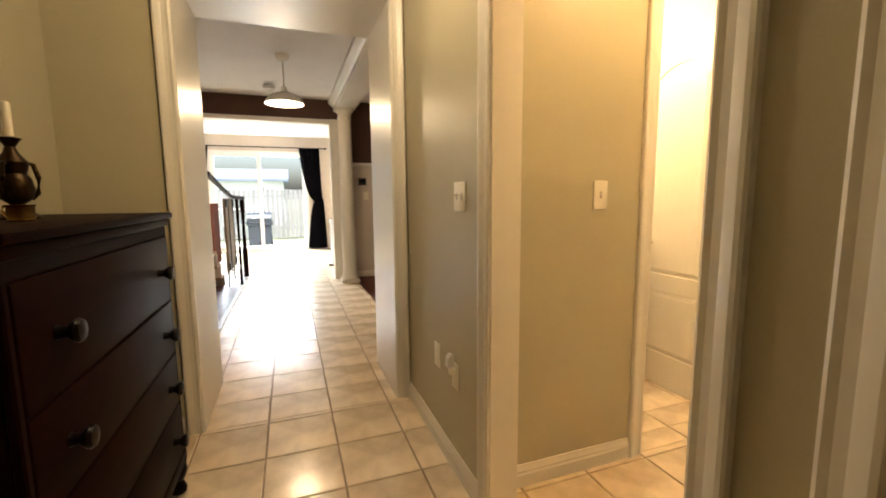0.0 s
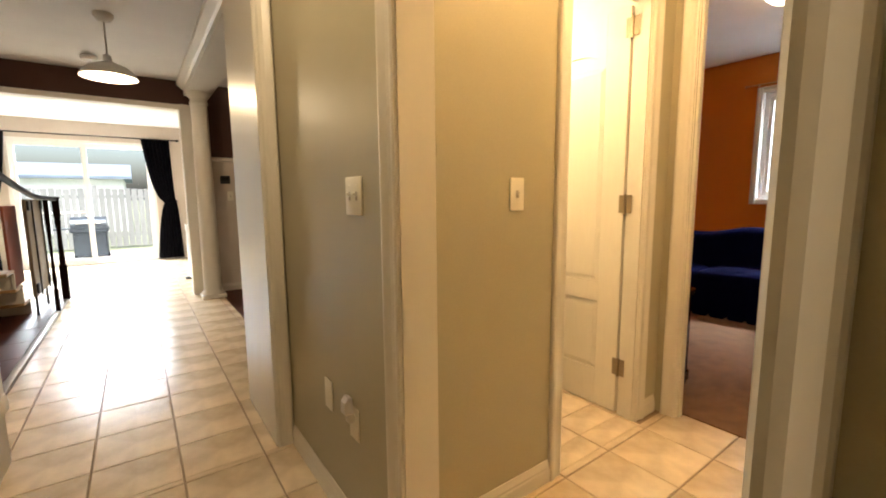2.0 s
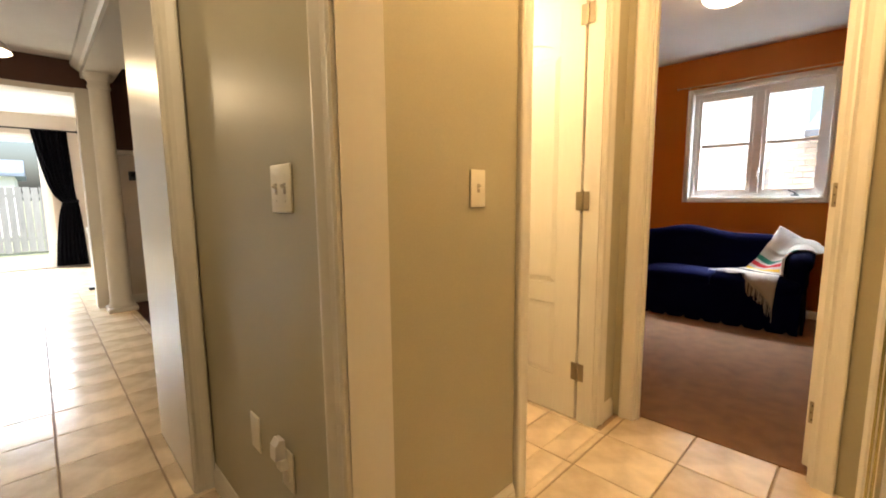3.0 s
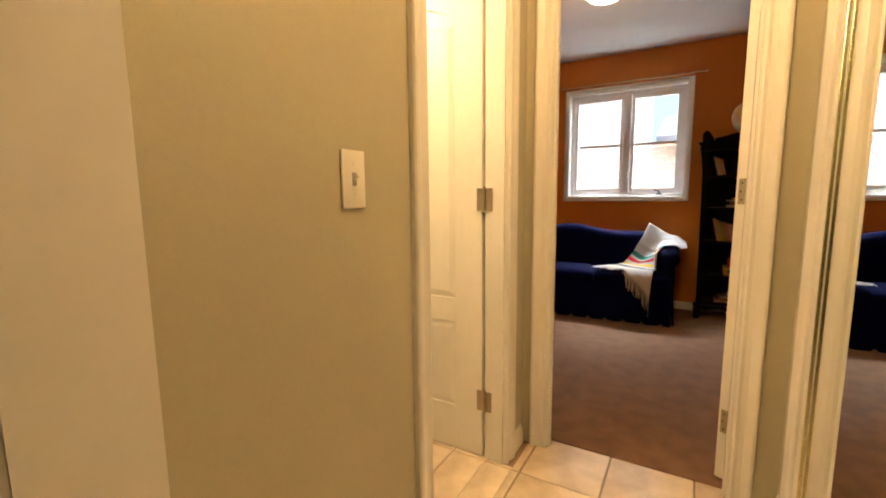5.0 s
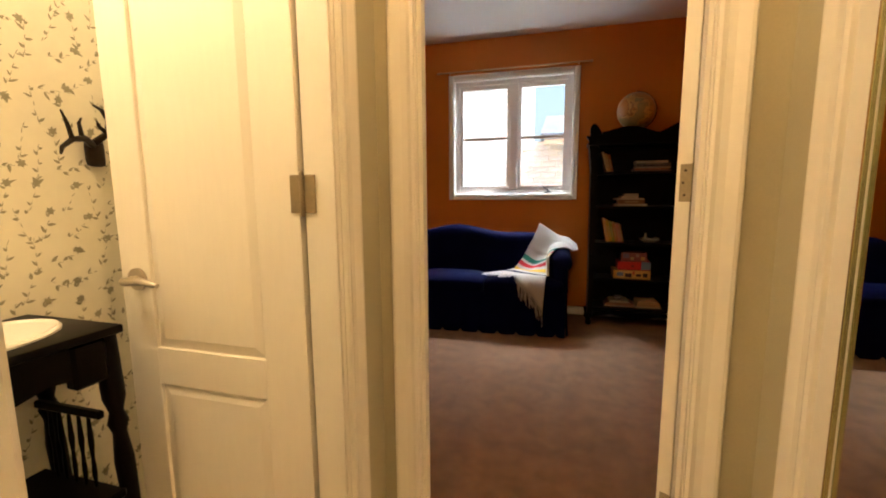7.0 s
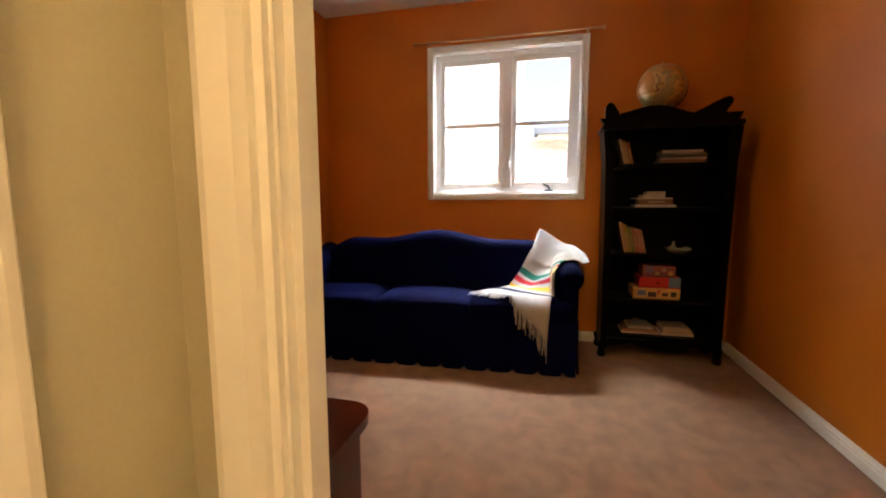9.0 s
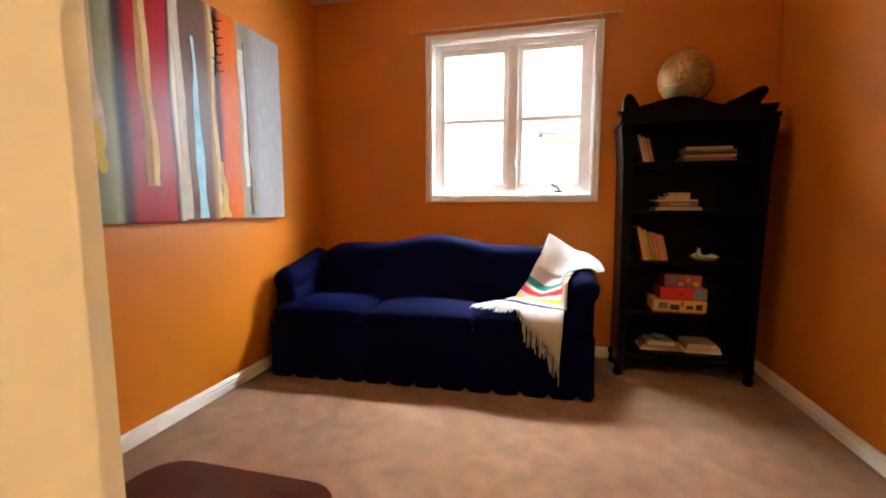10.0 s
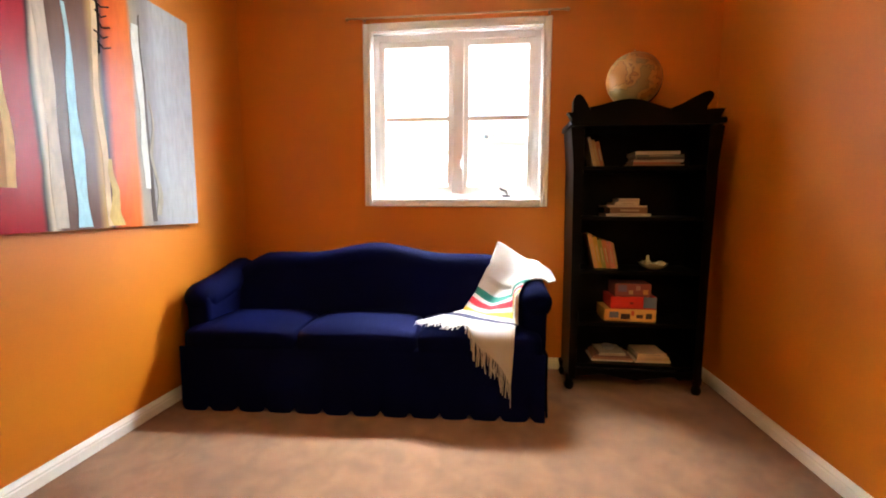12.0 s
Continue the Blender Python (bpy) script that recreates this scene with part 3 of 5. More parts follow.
# ---------------------------------------------------------------- orange room: painting
def paint_material():
    """Vertical painted bands, streaked along their height."""
    m = bpy.data.materials.new("striped_abstract_paint")
    m.use_nodes = True
    nt = m.node_tree
    b = nt.nodes["Principled BSDF"]
    b.inputs["Roughness"].default_value = 0.30
    b.inputs["Specular IOR Level"].default_value = 0.2
    tc = nt.nodes.new("ShaderNodeTexCoord")
    mp = nt.nodes.new("ShaderNodeMapping")
    mp.inputs["Scale"].default_value = (5, 1, 1.1)
    nt.links.new(tc.outputs["Object"], mp.inputs[0])
    wob = nt.nodes.new("ShaderNodeTexNoise")
    wob.inputs["Scale"].default_value = 1.6
    wob.inputs["Detail"].default_value = 4
    nt.links.new(mp.outputs[0], wob.inputs["Vector"])
    sep = nt.nodes.new("ShaderNodeSeparateXYZ")
    nt.links.new(tc.outputs["Object"], sep.inputs[0])
    add = nt.nodes.new("ShaderNodeMath")
    add.operation = "MULTIPLY_ADD"
    nt.links.new(wob.outputs[0], add.inputs[0])
    add.inputs[1].default_value = 0.05
    nt.links.new(sep.outputs["X"], add.inputs[2])
    sc = nt.nodes.new("ShaderNodeMath")
    sc.operation = "DIVIDE"
    nt.links.new(add.outputs[0], sc.inputs[0])
    sc.inputs[1].default_value = 1.6
    ramp = nt.nodes.new("ShaderNodeValToRGB")
    bands = [(0.0, (0.55, 0.36, 0.01)), (0.20, (0.50, 0.33, 0.015)), (0.245, (0.20, 0.18, 0.085)), (0.30, (0.19, 0.18, 0.10)), (0.335, (0.30, 0.29, 0.17)), (0.352, (0.05, 0.035, 0.035)),
             (0.368, (0.07, 0.012, 0.016)), (0.385, (0.30, 0.008, 0.014)), (0.50, (0.36, 0.008, 0.016)), (0.508, (0.02, 0.012, 0.014)), (0.522, (0.66, 0.56, 0.42)), (0.545, (0.14, 0.075, 0.05)), (0.645, (0.14, 0.07, 0.05)),
             (0.668, (0.44, 0.26, 0.09)), (0.69, (0.02, 0.014, 0.03)), (0.71, (0.58, 0.085, 0.008)), (0.775, (0.58, 0.13, 0.014)), (0.79, (0.32, 0.27, 0.20)), (0.83, (0.22, 0.20, 0.19)), (0.88, (0.33, 0.325, 0.32)), (1.0, (0.37, 0.365, 0.36))]
    els = ramp.color_ramp.elements
    while len(els) < len(bands):
        els.new(0.5)
    for e, (p, c) in zip(els, bands):
        e.position, e.color = p, (*c, 1)
    nt.links.new(sc.outputs[0], ramp.inputs[0])
    streak = nt.nodes.new("ShaderNodeTexNoise")
    streak.inputs["Scale"].default_value = 9
    streak.inputs["Detail"].default_value = 6
    nt.links.new(mp.outputs[0], streak.inputs["Vector"])
    mul = nt.nodes.new("ShaderNodeMix")
    mul.data_type, mul.blend_type = "RGBA", "OVERLAY"
    mul.inputs["Factor"].default_value = 0.28
    nt.links.new(ramp.outputs[0], mul.inputs["A"])
    nt.links.new(streak.outputs[0], mul.inputs["B"])
    nt.links.new(mul.outputs["Result"], b.inputs["Base Color"])
    bp = nt.nodes.new("ShaderNodeBump")
    bp.inputs["Strength"].default_value, bp.inputs["Distance"].default_value = 0.12, 0.002
    nt.links.new(streak.outputs[0], bp.inputs["Height"])
    nt.links.new(bp.outputs[0], b.inputs["Normal"])
    return m


PX0, PX1, PZ0, PZ1 = 3.05, 4.655, 0.97, 2.045
art = empty("painting", PX0, 2.70, PZ0, 0, "large striped abstract canvas in red, yellow, orange and grey", "painting")
CANVASEDGE = material("dark_canvas_edge", (0.03, 0.02, 0.018), 0.6)
part("canvas", boxes((0, 0, 0, PX1 - PX0, 0.003, PZ1 - PZ0)), paint_material(), art, smooth=0)
part("stretcher", boxes((0.002, 0.003, 0.002, PX1 - PX0 - 0.002, 0.039, PZ1 - PZ0 - 0.002)), CANVASEDGE, art, smooth=0)


def drip(x, w, z0, z1, colour, name, end="round", wob=0.012, seed=0):
    """A long brush stroke lying on the canvas."""
    mt = material("paint_" + name, colour, 0.45, vary=0.09, grain=34, bump=0.2, stretch=(2, 1, 0.6), stain=0.3, spec=0.2, broad_scale=14.0, warp=1.0)
    n = 22
    left, right = [], []
    for i in range(n + 1):
        k = i / n
        z = z1 + (z0 - z1) * k
        c = x + wob * noise.noise((seed, k * 3.1, 0)) * 2 + 0.022 * k
        hw = w * (0.5 + 0.25 * noise.noise((seed + 5, k * 4.0, 1)))
        if end == "taper":
            hw *= 0.25 + 0.75 * k
        if end == "round" and k > 0.94:
            hw *= max(0.35, (1 - k) / 0.06)
        left.append((c - hw, z))
        right.append((c + hw, z))
    bm = bmesh.new()
    v = [[bm.verts.new((a[0], yy, a[1])) for a in row] for row in (left, right) for yy in (-0.0005 - 0.0001 * seed, 0.0005)]
    l0, l1, r0, r1 = v
    for i in range(n):
        bm.faces.new((l0[i], l0[i + 1], r0[i + 1], r0[i]))
        bm.faces.new((l1[i], l0[i], l0[i + 1], l1[i + 1]))
        bm.faces.new((r0[i], r1[i], r1[i + 1], r0[i + 1]))
    return part("brush_stroke", bm, mt, art, smooth=0)


TH = PZ1 - PZ0
drip(0.415, 0.066, 0.24, TH - 0.002, (0.50, 0.36, 0.22), "tan", seed=1)
drip(0.436, 0.040, 0.20, 0.40, (0.50, 0.33, 0.04), "ochre", wob=0.004, seed=12)
drip(0.640, 0.042, 0.16, TH - 0.002, (0.40, 0.20, 0.07), "rust", "blunt", seed=2)
drip(0.665, 0.028, 0.16, TH - 0.002, (0.62, 0.40, 0.17), "cream", "blunt", seed=3)
drip(0.828, 0.046, 0.01, TH - 0.002, (0.52, 0.45, 0.35), "ivory", "blunt", seed=4)
drip(0.920, 0.062, 0.01, 0.88, (0.36, 0.60, 0.66), "turquoise", "taper", wob=0.006, seed=6)
drip(1.035, 0.026, 0.01, TH - 0.002, (0.58, 0.40, 0.22), "sand", "blunt", seed=7)
drip(1.075, 0.060, 0.01, 0.30, (0.50, 0.33, 0.10), "mottled_gold", "taper", seed=8)
drip(1.255, 0.040, 0.18, 0.93, (0.56, 0.53, 0.45), "white", "blunt", seed=9)
drip(1.280, 0.022, 0.02, 0.98, (0.08, 0.06, 0.05), "umber", "taper", seed=10)
drip(1.310, 0.030, 0.05, 0.60, (0.28, 0.24, 0.18), "taupe", "taper", seed=11)
for k in range(7):
    z = TH - 0.04 - k * 0.042
    part("brush_stroke", tube([(1.055 + 0.012 * math.sin(k * 2.1), -0.0012, z), (1.085, -0.0012, z - 0.02), (1.115 + 0.008 * math.cos(k * 3.0), -0.0012, z - 0.006)], 0.0035, 5), BLACKWOOD, art)
part("brush_stroke", tube([(1.062, -0.0012, TH - 0.03), (1.07, -0.0012, TH - 0.18), (1.062, -0.0012, TH - 0.34)], 0.004, 5), BLACKWOOD, art)


# ---------------------------------------------------------------- orange room: sofa
NAVY = material("navy_cotton_slipcover", (0.0002, 0.0012, 0.023), 0.85, vary=0.14, grain=260, bump=0.5, bump_scale=0.0015, stain=0.1, spec=0.06)
SY0, SY1, SF, SB = 0.755, 2.665, 4.40, 5.035


def soft_box(x0, y0, z0, x1, y1, z1, r, puff=0.0, n=6):
    """A cushion: a rounded box whose top swells."""
    bm = boxes((x0, y0, z0, x1, y1, z1))
    bmesh.ops.subdivide_edges(bm, edges=bm.edges[:], cuts=n, use_grid_fill=True)
    cx, cy, cz = (x0 + x1) / 2, (y0 + y1) / 2, (z0 + z1) / 2
    hx, hy, hz = (x1 - x0) / 2, (y1 - y0) / 2, (z1 - z0) / 2
    for v in bm.verts:
        p = v.co - Vector((cx, cy, cz))
        q = Vector((max(-hx + r, min(hx - r, p.x)), max(-hy + r, min(hy - r, p.y)), max(-hz + r, min(hz - r, p.z))))
        d = p - q
        if d.length > 1e-6:
            p = q + d.normalized() * r
        if p.z > 0:
            p.z += puff * (1 - (p.x / hx) ** 2) * (1 - (p.y / hy) ** 2)
        p += 0.004 * noise.noise_vector((v.co * 5.0))
        v.co = p + Vector((cx, cy, cz))
    return bm


def camel(y):
    """The height of the sofa's back along its length."""
    u = (y - (SY0 + SY1) / 2) / ((SY1 - SY0) / 2)
    hump = 0.075 * math.exp(-(u / 0.30) ** 2)
    shoulder = 0.012 * math.exp(-((abs(u) - 0.62) / 0.16) ** 2)
    fall = 0.15 * max(0, abs(u) - 0.72) ** 1.3 / 0.28 ** 1.3
    return 0.765 + hump + shoulder - fall


sofa = empty("sofa", 0, 0, 0, 0, "navy blue slipcovered camelback sofa with a scalloped skirt", "sofa")
sofa.matrix_basis = Matrix.Translation((4.487, 0.76, 0.006)) @ Matrix.Rotation(radians(2.8), 4, "Z") @ Matrix.Translation((-4.42, -0.76, 0))
bm = bmesh.new()
rings = []
N = 64
for i in range(N + 1):
    y = SY0 + 0.02 + (SY1 - SY0 - 0.04) * i / N
    h = camel(y)
    prof = [(4.78, 0.25), (4.80, 0.46), (4.835, h - 0.10), (4.85, h - 0.035), (4.885, h - 0.004), (4.93, h), (4.985, h - 0.012), (5.015, h - 0.06), (5.03, 0.40), (5.03, 0.25)]
    rings.append([bm.verts.new((x + 0.004 * noise.noise((y * 6, x * 9, z * 5)), y, z)) for x, z in prof])
for a, b in zip(rings, rings[1:]):
    for k in range(len(a)):
        bm.faces.new((a[k], a[(k + 1) % len(a)], b[(k + 1) % len(a)], b[k]))
bm.faces.new(rings[0])
bm.faces.new(list(reversed(rings[-1])))
part("backrest", bm, NAVY, sofa, smooth=1.2)
part("base", boxes((4.425, SY0 + 0.02, 0.03, 5.02, SY1 - 0.02, 0.34), bev=0.02, seg=2), NAVY, sofa)
for k, (a, b) in enumerate(((SY0 + 0.03, 1.415), (1.420, 2.035), (2.040, SY1 - 0.03))):
    part("seat_cushion", soft_box(SF + 0.005, a, 0.305, 4.86, b, 0.435, 0.045, 0.026), NAVY, sofa, smooth=1.2)
for k, (cy, d) in enumerate(((SY0 + 0.065, -1), (SY1 - 0.065, 1))):
    bm = bmesh.new()
    rings = []
    for i in range(15):
        u = i / 14
        x = 4.495 + (4.985 - 4.495) * u
        lift = 0.085 * u ** 1.5
        shrink = 1 - 0.5 * max(0, 1 - u * 14 * 0.55) ** 2
        ring = []
        for j in range(20):
            a = 2 * math.pi * j / 20
            ry, rz = 0.088, 0.082
            yy = cy + d * 0.010 + ry * math.cos(a) * shrink
            zz = 0.562 + lift + rz * math.sin(a) * shrink
            ring.append(bm.verts.new((x + 0.002 * noise.noise((x * 8, j, cy)), yy, zz)))
        rings.append(ring)
    for p, q in zip(rings, rings[1:]):
        for j in range(20):
            bm.faces.new((p[j], p[(j + 1) % 20], q[(j + 1) % 20], q[j]))
    bm.faces.new(rings[0])
    bm.faces.new(rings[-1])
    arm = part("armrest", bm, NAVY, sofa, smooth=1.2)
    part("arm_panel", boxes((4.50, cy - 0.065, 0.30, 5.0, cy + 0.065, 0.585), bev=0.03, seg=3), NAVY, arm, smooth=1.2)


def skirt(path, tops):
    """A pleated skirt that hangs along a path, with a scalloped hem."""
    bm = bmesh.new()
    (xa, ya), (xb, yb) = path
    length = math.hypot(xb - xa, yb - ya)
    nx, ny = (yb - ya) / length, -(xb - xa) / length
    n = int(length / 0.012)
    front, inner = [], []
    for i in range(n + 1):
        s = i / n * length
        px, py = xa + (xb - xa) * i / n, ya + (yb - ya) * i / n
        hem = 0.004 + 0.024 * max(0, math.cos(2 * math.pi * s / 0.150)) ** 8
        col, back = [], []
        for k, u in enumerate((0, 0.15, 0.4, 0.7, 0.9, 1.0)):
            z = tops + (hem - tops) * u
            wave = 0.016 * u ** 1.4 * abs(math.sin(math.pi * s / 0.150)) ** 0.6 + 0.006 * u * noise.noise((s * 7, u * 2, xa))
            off = 0.012 + wave
            col.append(bm.verts.new((px + nx * off, py + ny * off, z)))
            back.append(bm.verts.new((px + nx * (off - 0.006), py + ny * (off - 0.006), z)))
        front.append(col)
        inner.append(back)
    for sheet in (front, inner):
        for a, b in zip(sheet, sheet[1:]):
            for k in range(5):
                bm.faces.new((a[k], a[k + 1], b[k + 1], b[k]))
    for a, b, c, d in zip(front, front[1:], inner, inner[1:]):
        bm.faces.new((a[5], b[5], d[5], c[5]))
    return bm


part("skirt", skirt(((4.42, SY1 - 0.02), (4.42, SY0 + 0.02)), 0.34), NAVY, sofa, "scalloped pleated skirt", smooth=1.3)
part("skirt", skirt(((4.42, SY0 + 0.02), (5.02, SY0 + 0.02)), 0.34), NAVY, sofa, smooth=1.3)

# ---------------------------------------------------------------- blanket
WOOL = material("cream_wool", (0.42, 0.38, 0.33), 0.9, vary=0.05, grain=300, bump=0.8, bump_scale=0.002, sheen=0.3)
STRIPES = [WOOL, material("green_wool", (0.010, 0.14, 0.10), 0.9, grain=300, bump=0.8), material("red_wool", (0.42, 0.012, 0.02), 0.9, grain=300, bump=0.8),
           material("yellow_wool", (0.62, 0.38, 0.03), 0.9, grain=300, bump=0.8), material("indigo_wool", (0.012, 0.014, 0.045), 0.9, grain=300, bump=0.8)]
blanket = empty("blanket", 0, 0, 0, 0, "cream wool blanket with green, red, yellow and indigo stripes", "blanket")
LEFT = [Vector(p) for p in ((5.03, 1.00, 0.80), (4.975, 1.01, 0.85), (4.92, 1.05, 0.74), (4.855, 1.135, 0.565), (4.79, 1.20, 0.478), (4.565, 1.40, 0.472))]
RIGHT = [Vector(p) for p in ((5.06, 0.73, 0.60), (4.97, 0.70, 0.69), (4.83, 0.685, 0.655), (4.665, 0.872, 0.64), (4.575, 0.900, 0.51), (4.43, 0.945, 0.20))]


def along(pts, v):
    s = v * (len(pts) - 1)
    i = min(int(s), len(pts) - 2)
    k = s - i
    k = k * k * (3 - 2 * k) * 0.35 + k * 0.65
    return pts[i].lerp(pts[i + 1], k)


def drape(u, v):
    p = along(LEFT, v).lerp(along(RIGHT, v), u)
    p.z -= 0.07 * math.sin(math.pi * u) * max(0, 1 - abs(v - 0.6) / 0.28)
    fold = 0.012 * math.sin(9 * u + 3 * v) + 0.010 * noise.noise((u * 5, v * 4, 3))
    p.z += fold * 0.6
    p.x -= 0.5 * fold + 0.02 * math.sin(math.pi * u) * (v < 0.5)
    if p.x > 4.487:
        p.z = max(p.z, 0.474 + 0.25 * abs(fold))
    elif p.z < 0.474:
        drop = (4.487 - p.x) / 0.057
        p.z = min(0.474, 0.474 - 0.285 * drop)
        p.x = 4.487 - 0.055 * min(1.0, drop * 6) - 0.4 * abs(fold)
    if p.y < 0.922 and p.x > 4.55:
        k = (p.y - 0.825) / 0.098
        crest = 0.585 + 0.085 * min(1, max(0, (p.x - 4.56) / 0.49)) ** 1.5 + 0.078 * math.sqrt(max(0, 1 - k * k))
        p.z = max(p.z, crest)
    return p


NU, NV = 40, 72
bm = bmesh.new()
grid = [[bm.verts.new(drape(i / NU, j / NV)) for i in range(NU + 1)] for j in range(NV + 1)]
for j in range(NV):
    v = (j + 0.5) / NV
    slot = 0
    for lo, hi, m in ((0.56, 0.605, 1), (0.655, 0.71, 2), (0.755, 0.81, 3), (0.855, 0.90, 4)):
        if lo <= v <= hi:
            slot = m
    for i in range(NU):
        f = bm.faces.new((grid[j][i], grid[j][i + 1], grid[j + 1][i + 1], grid[j + 1][i]))
        f.material_index = slot
cloth = part("cloth", bm, STRIPES, blanket, smooth=1.6)
mod = cloth.modifiers.new("thickness", "SOLIDIFY")
mod.thickness, mod.offset = 0.007, 1.0
bm = bmesh.new()
rng = random.Random(7)
for i in range(110):
    u = (i + rng.random() * 0.6) / 110
    p = drape(u, 1.0)
    q = drape(u, 0.985)
    d = (p - q).normalized()
    L = 0.05 + 0.045 * rng.random()
    a = p + Vector((0, 0, 0.006))
    if p.x < 4.49:
        b = p + Vector((-0.012 + 0.01 * rng.random(), 0.02 * (rng.random() - 0.5), -L * 0.6))
        c = b + Vector((0.0, 0.015 * (rng.random() - 0.5), -L * 0.6))
    else:
        b = p + Vector((-0.6 * L, (0.9 * rng.random() - 0.1) * L, 0.006))
        b.z = max(b.z, 0.476) if b.x > 4.48 else b.z
        c = b + Vector((-0.5 * L, 0.4 * (rng.random() - 0.3) * L, -0.002))
    tube([a, b, c], 0.0022, 4, bm)
part("fringe", bm, WOOL, blanket, "knotted cream fringe")

# ---------------------------------------------------------------- bookcase
bookcase = empty("bookcase", 0.085, -0.022, 0.006, 0, "tall black carved bookcase standing in the corner", "bookcase")
BX0, BX1 = 4.775, 5.045
for y_in, d in ((0.612, 1), (-0.105, -1)):
    outline = [(y_in, 0.06), (y_in - d * 0.022, 0.06), (y_in - d * 0.022, 1.50), (y_in + d * 0.030, 1.50), (y_in + d * 0.012, 1.30), (y_in + d * 0.004, 0.70)]
    part("side", extrude(outline, "x", BX0 + 0.01, BX1), BLACKWOOD, bookcase, smooth=0.5)
    part("front_stile", extrude([(y_in + d * 0.004, 0.07), (y_in - d * 0.040, 0.07), (y_in - d * 0.040, 1.49), (y_in + d * 0.034, 1.49), (y_in + d * 0.016, 1.30), (y_in + d * 0.006, 0.7)], "x", BX0, BX0 + 0.018), BLACKWOOD, bookcase, smooth=0.5)
    horn = [(0.545, 1.56), (0.562, 1.604), (0.590, 1.650), (0.607, 1.664), (0.628, 1.660), (0.642, 1.634), (0.642, 1.56)] if d > 0 else [(0.15, 1.56), (0.132, 1.584), (0.085, 1.604), (0.032, 1.634), (-0.020, 1.660), (-0.050, 1.666), (-0.068, 1.650), (-0.066, 1.628), (-0.038, 1.585), (-0.038, 1.56)]
    part("horn", extrude(horn, "x", BX0 - 0.015, BX0 + 0.03), BLACKWOOD, bookcase, smooth=0.5)
    for x in (BX0 + 0.03, BX1 - 0.03):
        part("foot", turned([(0.020, 0.004), (0.026, 0.015), (0.028, 0.03), (0.020, 0.05), (0.024, 0.065), (0.030, 0.09), (0.030, 0.10)], 14, x, y_in - d * 0.008), BLACKWOOD, bookcase)
SHELVES = (0.162, 0.408, 0.708, 1.008, 1.285)
for z in SHELVES:
    part("shelf", boxes((BX0 + 0.012, -0.08, z - 0.022, BX1 - 0.012, 0.589, z), bev=0.003), BLACKWOOD, bookcase)
part("back", boxes((BX1 - 0.012, -0.10, 0.10, BX1, 0.60, 1.52)), BLACKWOOD, bookcase, smooth=0)
part("top", boxes((BX0 - 0.02, -0.14, 1.50, BX1, 0.655, 1.532), bev=0.008, seg=2), BLACKWOOD, bookcase)
ped = [(0.13, 1.56)] + [(0.13 + 0.42 * i / 20, 1.580 + 0.018 * i / 20 + 0.046 * math.sin(math.pi * i / 20) ** 1.5) for i in range(21)] + [(0.55, 1.56)]
part("cornice", extrude([(-0.097, 1.495), (-0.105, 1.53), (-0.124, 1.574), (0.20, 1.566), (0.50, 1.566), (0.672, 1.568), (0.648, 1.53), (0.640, 1.495)], "x", BX0 - 0.024, BX0 + 0.024), BLACKWOOD, bookcase, smooth=0.4)
part("pediment", extrude(ped, "x", BX0 - 0.008, BX0 + 0.02), BLACKWOOD, bookcase, smooth=0.5)
part("apron", extrude([(-0.09, 0.135), (-0.09, 0.085), (0.05, 0.105), (0.24, 0.075), (0.43, 0.105), (0.57, 0.085), (0.57, 0.135)], "x", BX0 + 0.006, BX0 + 0.022), BLACKWOOD, bookcase, smooth=0.4)


# books
PAPER = material("page_edges", (0.38, 0.30, 0.20), 0.8, vary=0.08, grain=200, stretch=(1, 1, 8))


def book(x, y, z, length, thick, deep, colour, m, label, group):
    """A book with covers, spine and a page block; it lies flat with its spine towards -x, then is turned by m."""
    ob = new("book")
    ob.matrix_basis = pose(x + 0.085, y, z + 0.0065) @ m
    tagged(ob, label, "book", group)
    mt = material("book_cover", tuple(c * 0.8 for c in colour), 0.45, vary=0.08, grain=60)
    part("cover", boxes((0, -length / 2, 0, deep, length / 2, 0.002), (0, -length / 2, thick - 0.002, deep, length / 2, thick), (0, -length / 2, 0.002, 0.003, length / 2, thick - 0.002)), mt, ob, smooth=0)
    part("pages", boxes((0.003, -length / 2 + 0.003, 0.002, deep - 0.004, length / 2 - 0.003, thick - 0.002)), PAPER, ob, smooth=0)
    if thick > 0.012 and length > 0.12:
        part("title_bar", boxes((-0.0006, -length * 0.28, thick * 0.35, 0.0005, length * 0.22, thick * 0.65)), PAPER, ob, smooth=0)
    return ob


I4 = Matrix.Identity(4)
rng = random.Random(3)
# leaning books, top shelf and third shelf
def leaning(y, z, rows, lean, group):
    for k, (tall, thick, colour, label) in enumerate(rows):
        c, s = math.cos(radians(lean)), math.sin(radians(lean))
        m = Matrix.Rotation(radians(-lean), 4, "X") @ Matrix(((1, 0, 0, 0), (0, 0, -1, 0), (0, 1, 0, tall / 2), (0, 0, 0, 1)))
        book(4.835 + 0.004 * (k % 2), y, z + 0.001 + (thick * s if lean < 0 else 0), tall, thick, 0.15, colour, m, label, group)
        y -= thick / c + 0.0015


